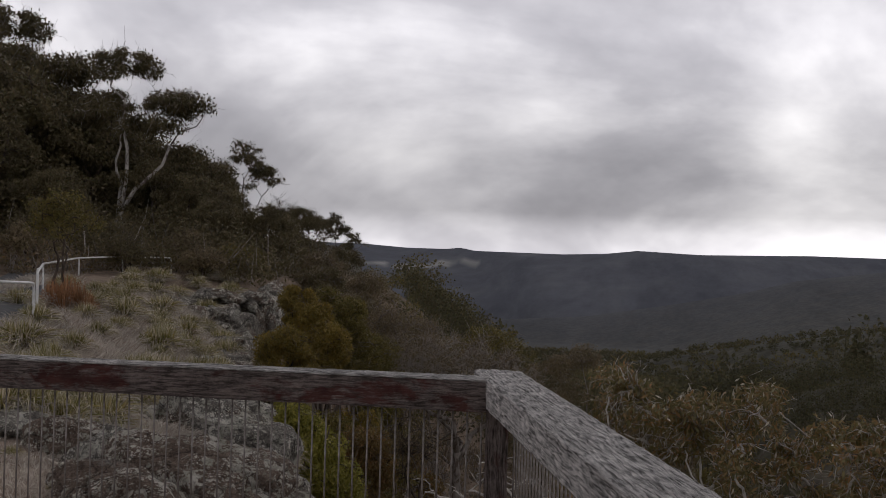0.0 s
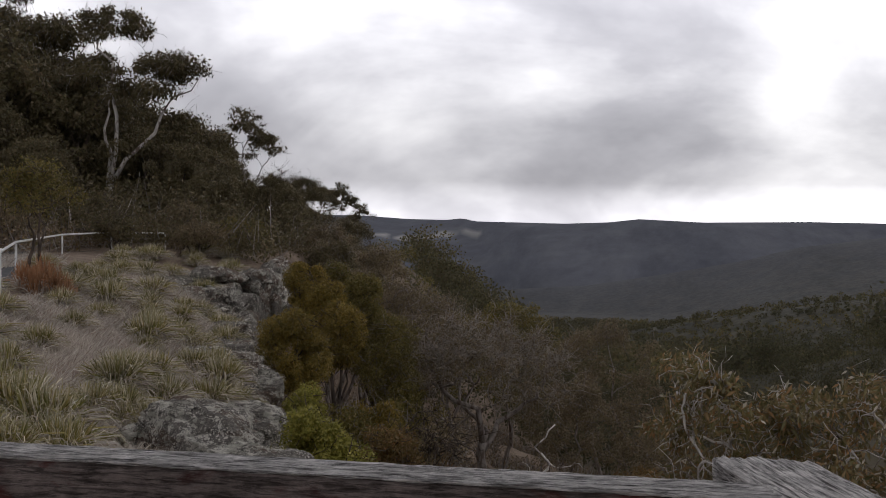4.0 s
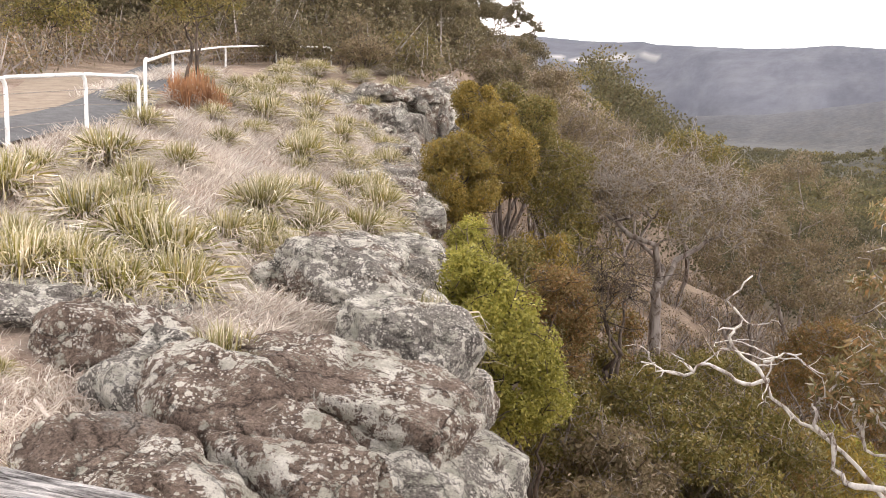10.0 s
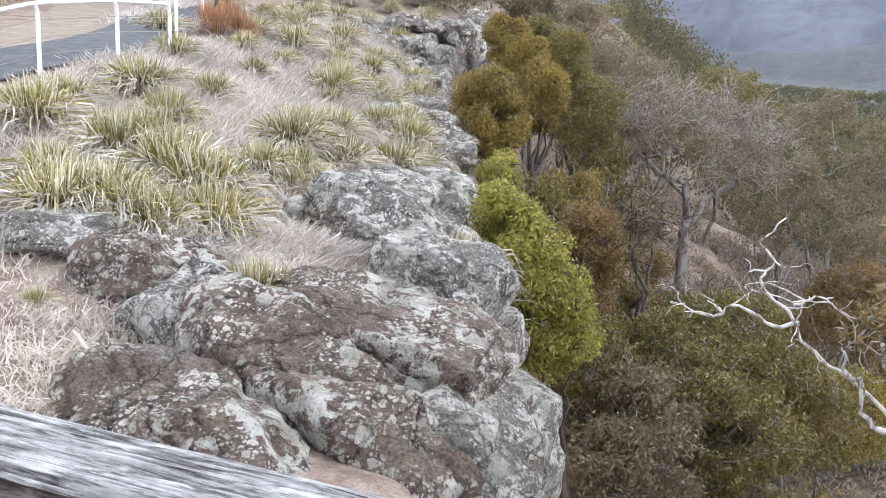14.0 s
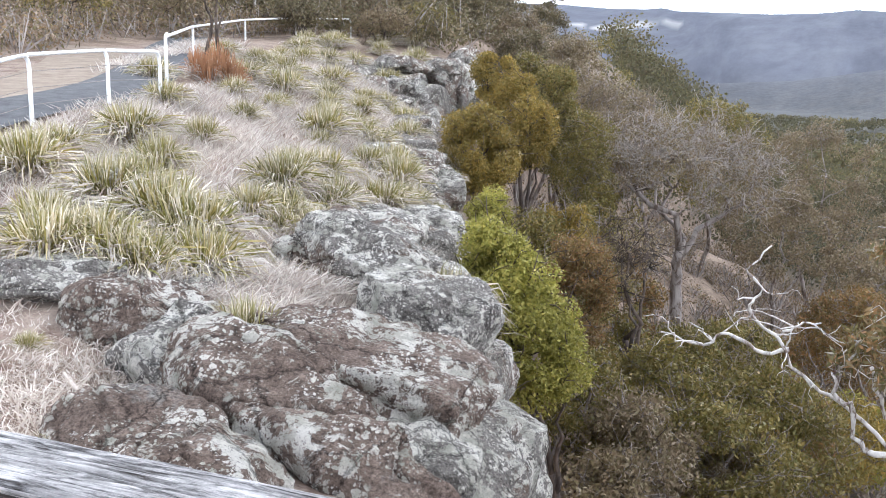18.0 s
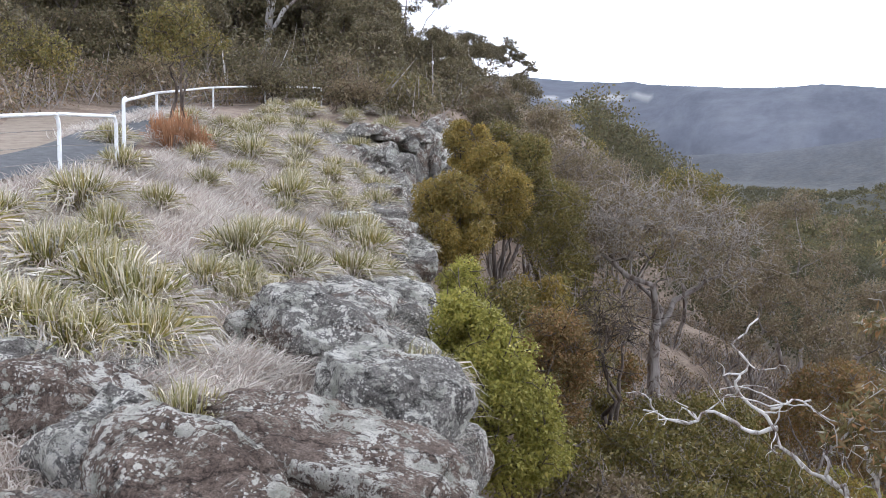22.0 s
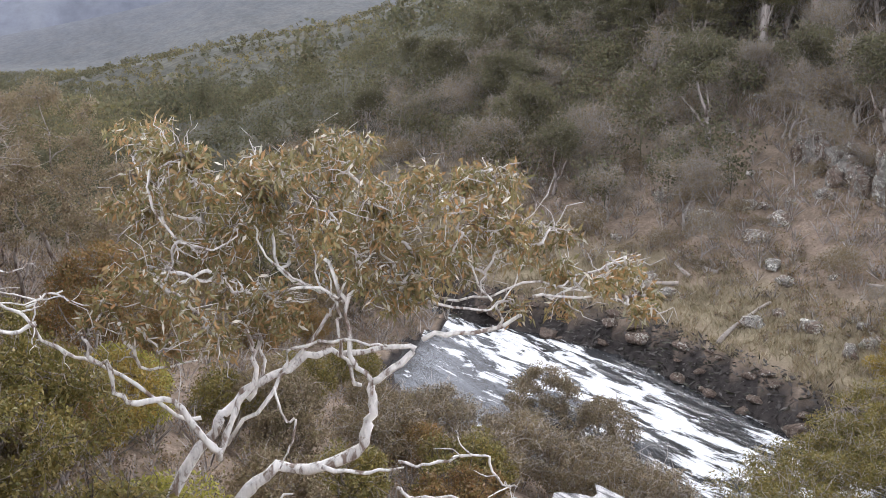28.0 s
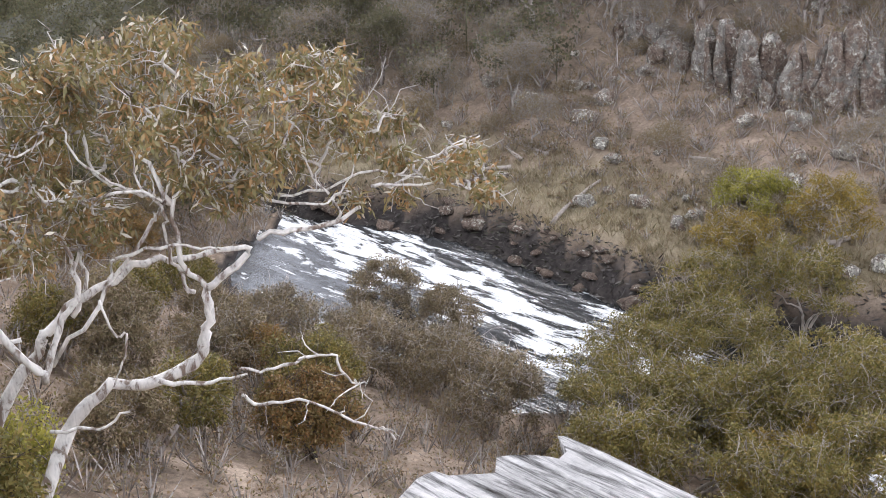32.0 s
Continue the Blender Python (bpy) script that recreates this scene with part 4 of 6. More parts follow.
for k, (tx, ty, tz, rx, rz, leaf, what) in enumerate(((2.6, 15.4, -6.3, 1.1, 0.9, LEAF_OLIVE, "dense olive shrub"), (3.8, 17.0, -6.4, 1.2, 0.9, LEAF_OLIVE, "dense olive shrub"), (1.2, 13.4, -6.2, 0.8, 0.8, LEAF_DRY, "grey-brown shrub"),
                                                     (2.9, 20.5, -6.7, 1.1, 0.9, LEAF_OLIVE, "dense olive shrub"), (5.4, 19.5, -7.5, 1.1, 0.7, LEAF_GOLD, "olive and gold shrub"), (6.4, 22.5, -6.2, 1.1, 0.8, LEAF_RUST, "rusty shrub"),
                                                     (8.4, 27.5, -6.9, 1.6, 1.6, LEAF_DRY, "grey-brown tree"), (6.5, 31.0, -5.9, 1.7, 1.5, LEAF_DRY, "grey-brown tree"), (10.5, 33.0, -7.2, 1.9, 1.7, LEAF_DRY, "grey-brown tree"),
                                                     (2.0, 11.2, -6.9, 0.9, 0.7, LEAF_OLIVE, "olive shrub"), (4.6, 14.3, -7.6, 0.9, 0.6, LEAF_GREEN, "green shrub"), (9.6, 21.5, -9.2, 1.1, 0.8, LEAF_DRY, "grey-brown shrub"),
                                                     (5.0, 37.0, -4.6, 2.1, 2.2, LEAF_OLIVE, "grey-olive tree"), (9.5, 40.0, -6.0, 2.4, 2.4, LEAF_DRY, "grey-brown tree"), (14.5, 40.0, -9.0, 2.2, 2.0, LEAF_OLIVE, "grey-olive tree"), (1.0, 40.0, -3.0, 1.8, 2.4, LEAF_OLIVE, "grey-olive tree"),
                                                     (-0.6, 29.0, -2.4, 0.9, 1.3, LEAF_OLIVE, "grey-olive tree"), (0.2, 31.0, -2.6, 1.0, 1.4, LEAF_DRY, "grey-brown tree"), (-0.9, 33.0, -1.6, 0.9, 1.2, LEAF_GUM_DARK, "dull olive tree"), (0.8, 36.0, -2.4, 1.3, 1.6, LEAF_DRY, "grey-brown tree"), (-1.2, 37.0, -1.0, 1.0, 1.3, LEAF_DRY, "grey-brown tree"), (-0.4, 42.0, -1.2, 1.2, 1.5, LEAF_GUM_DARK, "dull olive tree"), (23.0, 39.5, -12.4, 1.6, 1.5, LEAF_RUST, "brown-gold tree"), (20.4, 39.0, -12.2, 1.7, 1.6, LEAF_DRY, "grey-brown tree"), (17.6, 41.0, -11.8, 1.9, 1.7, LEAF_OLIVE, "grey-olive tree"),
                                                     (22.0, 43.0, -12.0, 1.9, 1.9, LEAF_DRY, "grey-brown tree"), (25.6, 44.0, -12.0, 1.8, 1.8, LEAF_OLIVE, "grey-olive tree"), (15.0, 37.5, -11.0, 1.5, 1.4, LEAF_RUST, "brown-gold tree"), (18.0, 36.6, -12.6, 1.2, 1.0, LEAF_DRY, "grey-brown tree"), (12.6, 35.0, -10.0, 1.5, 1.2, LEAF_DRY, "grey-brown tree"),
                                                     (13.9, 31.9, -11.5, 0.8, 0.6, LEAF_RUST, "brown-gold shrub"), (12.1, 25.1, -10.6, 0.9, 0.7, LEAF_OLIVE, "dense olive shrub"), (13.5, 23.8, -11.2, 0.9, 0.7, LEAF_DRY, "grey twiggy shrub"), (8.8, 22.1, -9.3, 0.8, 0.6, LEAF_OLIVE, "dense olive shrub"), (9.4, 20.1, -9.6, 0.8, 0.6, LEAF_DRY, "grey twiggy shrub"), (15.8, 29.1, -12.2, 0.9, 0.7, LEAF_OLIVE, "olive shrub"), (9.4, 27.9, -9.5, 0.9, 0.7, LEAF_RUST, "brown-gold shrub"), (16.5, 40.4, -12.4, 1.2, 1.0, LEAF_OLIVE, "grey-olive tree"), (17.3, 35.6, -12.8, 1.0, 0.8, LEAF_RUST, "rusty brown shrub"), (9.2, 17.2, -9.4, 0.8, 0.6, LEAF_OLIVE, "dense olive shrub"), (13.2, 21.1, -11.3, 0.7, 0.6, LEAF_RUST, "rusty brown shrub"), (7.3, 16.1, -8.6, 0.8, 0.6, LEAF_DRY, "grey twiggy shrub"), (21.5, 26.5, -13.6, 1.1, 0.9, LEAF_DRY, "grey twiggy shrub"), (21.2, 23.3, -13.6, 1.1, 0.9, LEAF_DRY, "grey twiggy shrub"),
                                                     (-0.3, 19.2, -4.3, 0.6, 0.9, LEAF_OLIVE, "dense olive shrub"), (0.3, 21.2, -4.6, 0.7, 1.0, LEAF_GOLD, "olive and gold shrub"), (0.9, 23.2, -5.0, 0.8, 1.1, LEAF_OLIVE, "dense olive shrub"), (1.2, 25.0, -4.8, 0.9, 1.2, LEAF_OLIVE, "dense olive tree"), (0.2, 17.6, -4.7, 0.5, 0.8, LEAF_OLIVE, "dark olive shrub"), (1.5, 21.8, -5.6, 0.8, 1.0, LEAF_RUST, "rusty brown shrub"),
                                                     (1.1, 20.2, -5.6, 0.8, 1.0, LEAF_OLIVE, "dense olive tree"), (2.0, 17.4, -6.1, 0.9, 0.9, LEAF_OLIVE, "dense olive shrub"), (3.8, 21.4, -6.9, 1.1, 1.0, LEAF_OLIVE, "dense olive tree"), (4.4, 19.0, -7.2, 1.0, 0.9, LEAF_RUST, "brown-gold shrub"), (6.0, 20.6, -7.9, 1.0, 0.9, LEAF_GREEN, "yellow-green shrub"),
                                                     (1.4, 14.8, -6.0, 0.8, 0.8, LEAF_DRY, "grey twiggy shrub"), (0.7, 15.4, -5.6, 0.6, 0.8, LEAF_OLIVE, "dark olive shrub"), (2.6, 16.0, -6.6, 0.8, 0.8, LEAF_DRY, "grey twiggy shrub"), (6.3, 24.8, -8.0, 1.2, 1.0, LEAF_RUST, "brown-gold shrub"), (8.8, 30.6, -9.0, 1.3, 1.2, LEAF_DRY, "grey-brown shrub"))):
    plant("gully_tree", on_ground(tx + 0.2, ty), (tx, ty, tz), (rx, rx, rz), 300 + k, BARK_GREY, leaf, 0.06 + 0.02 * rz, 30 + int(16 * rx), 0.22 + 0.1 * rx, 200, 0.075 + 0.012 * rx, 0.015 + 0.003 * rx, 7, 0.4, shell=0.25, label=what + " growing in the gully below", group="gully trees", stems=2, flat=0.8, low=-0.8)

# the white-limbed gum beside the lookout
def gum(seed=21):
    rng = np.random.default_rng(seed)
    root = empty("white_gum_tree", (4.4, 12.4, gz(4.4, 12.4)))
    o = np.array(root.location)

    def branch(name, pts, r0, r1, sides=8, per=4):
        b = Buf()
        ln = smooth_line(np.array(pts) - o, per)
        k = np.cumsum(rng.normal(size=(len(ln), 3)), 0) / len(ln) ** 0.5
        k -= k[0] + (k[-1] - k[0]) * np.linspace(0, 1, len(ln))[:, None]
        ln += k * min(0.2, 0.07 * np.linalg.norm(ln[-1] - ln[0]))
        ln[1:-1] += rng.normal(size=(len(ln) - 2, 3)) * min(0.018, 0.3 * r0 + 0.006, 0.12 * np.linalg.norm(ln[-1] - ln[0]) / len(ln))
        rad = 0.82 * (r1 + (r0 - r1) * (1 - np.linspace(0, 1, len(ln))) ** 0.9)
        b.tube(ln, rad * rng.uniform(0.82, 1.18, len(ln)), sides)
        made.append(b.ob(name, BARK_WHITE, made[0] if made else root))
        return ln

    lines, made = [], []
    lines.append(branch('trunk', [(3.20, 11.00, -8.60), (4.00, 11.60, -7.70), (4.88, 12.04, -6.60), (5.19, 11.92, -6.04), (5.89, 11.60, -5.92), (6.31, 11.37, -5.51), (6.42, 11.32, -5.10), (6.48, 11.28, -4.81)], 0.122, 0.061))
    lines.append(branch('limb', [(6.48, 11.28, -4.81), (6.74, 11.13, -4.63), (6.96, 11.00, -4.36), (6.65, 11.19, -4.36), (6.20, 11.43, -4.43)], 0.054, 0.036))
    lines.append(branch('limb', [(6.48, 11.28, -4.81), (6.29, 11.39, -4.40), (6.25, 11.41, -3.77), (6.58, 11.34, -3.46), (6.95, 11.36, -3.46)], 0.043, 0.022))
    lines.append(branch('limb', [(6.25, 11.41, -3.77), (6.20, 11.78, -3.29), (6.14, 12.03, -3.07)], 0.036, 0.018))
    lines.append(branch('limb', [(3.60, 12.90, -8.40), (4.20, 12.60, -6.60), (4.88, 12.26, -5.47), (5.18, 12.14, -5.03), (5.78, 11.87, -4.62), (6.30, 11.61, -4.50), (6.75, 11.36, -4.42)], 0.101, 0.036))
    lines.append(branch('limb', [(5.22, 12.23, -5.07), (5.42, 12.14, -4.68), (5.38, 12.16, -4.14)], 0.036, 0.022))
    lines.append(branch('limb', [(7.08, 11.04, -4.30), (7.40, 10.83, -4.24), (7.87, 10.50, -4.19), (8.07, 10.34, -3.99)], 0.043, 0.029))
    lines.append(branch('limb', [(8.22, 10.22, -3.74), (8.44, 10.04, -3.74), (8.79, 9.74, -3.40), (9.15, 9.40, -3.17)], 0.022, 0.009))
    lines.append(branch('limb', [(7.10, 11.03, -3.69), (7.62, 10.68, -3.91), (8.22, 10.22, -3.74), (8.89, 9.65, -3.76), (9.11, 9.43, -3.85)], 0.02, 0.009))
    lines.append(branch('limb', [(4.27, 12.16, -3.46), (4.61, 12.04, -3.33), (4.84, 11.95, -3.42), (4.99, 11.89, -3.31), (5.13, 11.84, -3.54), (5.72, 11.57, -3.54), (6.09, 11.38, -3.67)], 0.029, 0.018))
    lines.append(branch('limb', [(6.44, 11.76, -3.90), (5.57, 12.19, -3.39), (5.55, 12.20, -2.82), (5.46, 12.23, -2.62)], 0.029, 0.014))
    lines.append(branch('limb', [(5.52, 12.43, -2.98), (4.97, 12.65, -2.80), (4.60, 12.79, -2.67), (4.54, 12.81, -2.48)], 0.025, 0.011))
    lines.append(branch('limb', [(4.64, 12.36, -5.21), (4.25, 12.50, -4.97), (3.61, 12.69, -4.34), (3.14, 12.82, -4.10), (2.83, 12.89, -3.71), (2.46, 12.96, -3.35), (2.53, 12.94, -3.15), (2.39, 12.97, -2.88), (2.63, 12.92, -2.55)], 0.034, 0.011))
    lines.append(branch('limb', [(2.92, 12.87, -3.78), (2.54, 12.94, -3.80), (2.23, 13.00, -3.74), (1.92, 13.04, -3.82), (1.44, 13.10, -3.71)], 0.032, 0.012))
    lines.append(branch('limb', [(2.83, 12.88, -3.57), (2.99, 12.85, -3.48), (3.24, 12.79, -3.42)], 0.022, 0.012))
    lines.append(branch('limb', [(5.58, 10.97, -5.58), (6.06, 10.71, -5.67), (6.44, 10.50, -5.64)], 0.036, 0.014))
    lines.append(branch('limb', [(6.27, 10.36, -5.80), (6.53, 10.21, -5.93), (6.94, 9.93, -5.92), (7.43, 9.57, -6.35), (7.67, 9.38, -6.56)], 0.025, 0.014))
    lines.append(branch('limb', [(6.28, 10.36, -5.47), (6.59, 10.17, -5.59), (6.90, 9.96, -5.41), (7.15, 9.79, -5.48), (7.29, 9.68, -5.76), (7.44, 9.57, -5.80)], 0.025, 0.011))
    lines.append(branch('limb', [(4.49, 11.55, -6.02), (4.98, 11.35, -6.12), (5.30, 11.21, -5.96)], 0.029, 0.014))
    lines.append(branch('limb', [(4.69, 11.97, -5.64), (4.66, 11.98, -5.37), (4.26, 12.12, -4.81), (3.82, 12.25, -4.64), (3.63, 12.31, -4.33), (3.34, 12.38, -4.13)], 0.06, 0.03))
    lines.append(branch('limb', [(4.73, 12.06, -5.62), (4.91, 11.99, -5.18), (5.17, 11.88, -4.70), (5.18, 11.88, -4.32), (5.10, 11.91, -4.02)], 0.055, 0.02))
    lines.append(branch('limb', [(4.89, 12.21, -5.59), (5.47, 11.97, -4.71), (5.90, 11.77, -4.07), (6.08, 11.68, -3.77), (6.47, 11.47, -3.43), (6.79, 11.29, -3.39)], 0.04, 0.012))
    lines.append(branch('limb', [(3.98, 12.31, -3.45), (4.16, 12.26, -3.45), (4.31, 12.21, -3.26), (4.72, 12.06, -3.34), (4.90, 11.99, -3.30), (5.01, 11.95, -3.52), (5.32, 11.82, -3.52)], 0.03, 0.012))
    lines.append(branch('limb', [(5.38, 12.12, -2.81), (5.43, 12.10, -3.12), (5.62, 12.01, -3.38), (5.98, 11.84, -3.66), (6.29, 11.68, -3.75)], 0.012, 0.028))
    lines.append(branch('limb', [(5.86, 11.68, -2.93), (5.95, 11.63, -3.42), (6.20, 11.51, -3.69), (6.22, 11.49, -4.14), (6.30, 11.45, -4.60), (6.39, 11.40, -4.87)], 0.012, 0.035))
    lines.append(branch('limb', [(6.59, 11.29, -3.16), (6.37, 11.41, -3.40), (6.14, 11.53, -3.72)], 0.01, 0.022))
    lines.append(branch('limb', [(7.47, 10.73, -3.09), (7.63, 10.62, -3.47), (7.77, 10.52, -3.79)], 0.01, 0.02))
    lines.append(branch('limb', [(8.01, 10.21, -3.27), (7.76, 10.40, -3.76), (7.52, 10.58, -3.81), (7.07, 10.88, -3.76)], 0.01, 0.022))
    lines.append(branch('limb', [(8.16, 10.22, -3.73), (8.66, 9.79, -3.71), (9.02, 9.47, -3.80)], 0.022, 0.009))
    lines.append(branch('limb', [(8.37, 10.05, -3.61), (8.75, 9.71, -3.42), (9.09, 9.39, -3.14)], 0.018, 0.008))
    lines.append(branch('limb', [(4.23, 12.34, -2.04), (4.24, 12.33, -2.43), (4.45, 12.26, -2.80), (4.89, 12.10, -3.02), (5.12, 12.01, -2.81)], 0.022, 0.012))
    lines.append(branch('limb', [(3.73, 12.38, -3.80), (3.88, 12.34, -4.25), (4.04, 12.29, -4.40), (4.56, 12.12, -4.36)], 0.03, 0.012))
    lines.append(branch('limb', [(5.46, 11.64, -4.51), (5.64, 11.56, -4.28), (6.12, 11.32, -4.20), (6.58, 11.06, -4.30)], 0.03, 0.015))
    lines.append(branch('limb', [(5.26, 11.52, -4.67), (5.33, 11.48, -5.07), (5.48, 11.41, -5.15), (5.41, 11.45, -5.47), (5.28, 11.51, -5.75)], 0.02, 0.012))
    for ln in (lines[12], lines[13], lines[14], lines[9], lines[16], lines[17]):
        for _ in range(6):
            q = ln[rng.integers(len(ln) // 4, len(ln) - 1)] + o
            w = wiggle(q, q + rng.normal(size=3) * (0.34, 0.2, 0.26) + (0, 0, 0.1), 4, 0.22, rng)
            branch('limb', w, 0.013, 0.004, 5, 2)
    nodes = np.concatenate([ln[len(ln) // 3:] for ln in lines])
    cl = np.array([
        (4.25, 12.08, -1.78),        (4.55, 12.16, -1.93),        (4.40, 12.93, -2.24),        (4.19, 12.73, -2.52),        (4.61, 11.96, -2.21),
        (5.13, 12.19, -2.35),        (5.52, 12.08, -2.29),        (5.76, 11.53, -2.14),        (6.50, 11.92, -2.32),        (6.37, 11.14, -2.30),
        (6.07, 11.68, -2.51),        (6.73, 11.49, -2.65),        (6.91, 11.26, -2.74),        (7.34, 11.21, -2.57),        (7.77, 11.13, -2.65),
        (8.25, 11.10, -2.75),        (7.93, 10.33, -2.87),        (7.89, 10.91, -3.07),        (7.55, 11.22, -3.19),        (6.95, 11.04, -3.21),
        (6.99, 10.60, -3.42),        (7.92, 11.37, -3.67),        (6.86, 11.10, -3.74),        (6.28, 11.47, -3.00),        (6.12, 12.34, -3.19),
        (5.58, 12.19, -2.71),        (5.15, 12.23, -2.81),        (4.97, 12.69, -3.17),        (4.11, 12.06, -3.32),        (3.98, 12.95, -3.41),
        (3.67, 12.62, -3.56),        (3.88, 12.21, -3.85),        (4.61, 12.68, -3.81),        (5.24, 12.79, -3.77),        (5.28, 11.82, -3.64),
        (6.23, 11.93, -3.50),        (6.51, 11.31, -3.50),        (8.43, 10.63, -3.19),        (8.73, 10.34, -3.54),        (8.71, 9.55, -3.50),
        (9.38, 9.92, -3.49),        (9.43, 9.58, -3.79),        (8.73, 10.29, -3.99),        (4.52, 12.88, -1.75),        (4.70, 12.36, -1.99),
        (4.26, 12.89, -2.82),        (4.85, 12.83, -3.22),        (4.95, 11.88, -3.22),        (4.34, 12.97, -3.34),        (5.12, 12.15, -3.87),
        (5.58, 12.06, -4.08),        (6.00, 11.45, -2.56),        (5.84, 12.20, -2.12),        (6.18, 11.54, -1.79),        (6.72, 11.97, -2.08),
        (5.24, 11.97, -2.12),        (4.86, 12.45, -2.43),        (6.84, 11.31, -2.72),        (7.29, 11.31, -2.30),        (7.42, 10.67, -2.29),
        (7.83, 10.34, -2.24),
    ]) - o
    cl = np.concatenate([cl, cl + rng.normal(size=cl.shape) * (0.2, 0.6, 0.12)])
    tw = Buf()
    for p in cl[np.argsort([np.linalg.norm(nodes - p, axis=1).min() for p in cl])]:
        k = int(rng.choice(np.argsort(np.linalg.norm(nodes - p, axis=1))[:5:2]))
        ln = smooth_line(wiggle(nodes[k], p, 6, 0.24, rng, 0.04), 2)
        tw.tube(ln, np.linspace(0.023, 0.007, len(ln)), 5)
        nodes = np.concatenate([nodes, ln[3:]])
        for _ in range(7):
            q = ln[rng.integers(2, len(ln))]
            tw.tube(wiggle(q, q + rng.normal(size=3) * 0.24, 4, 0.26, rng), [0.009, 0.008, 0.006, 0.005, 0.003], 4)
    tagged(tw.ob("twig_spray", BARK_PALE, made[0]), kind="stuff")
    lf = Buf()
    n = len(cl) * 165
    ci = rng.integers(len(cl), size=n)
    g = rng.normal(size=(n, 3))
    g /= np.linalg.norm(g, axis=1, keepdims=True)
    size = rng.uniform(0.18, 0.38, len(cl))[ci]
    pp = cl[ci] + g * (rng.uniform(0, 1, n) ** 0.45 * size)[:, None] * (1, 1, 0.75)
    lf.leaves(pp, rng.normal(size=(n, 3)) * 0.8 + (0, 0, -0.75), 0.13 * rng.uniform(0.6, 1.3, n), 0.0165 * rng.uniform(0.7, 1.3, n), rng)
    tagged(lf.ob("crown", LEAF_GUM, root, smooth=False), kind="stuff")
    return tagged(root, "sprawling gum with twisted white limbs and drooping olive leaves", "tree")


gum()

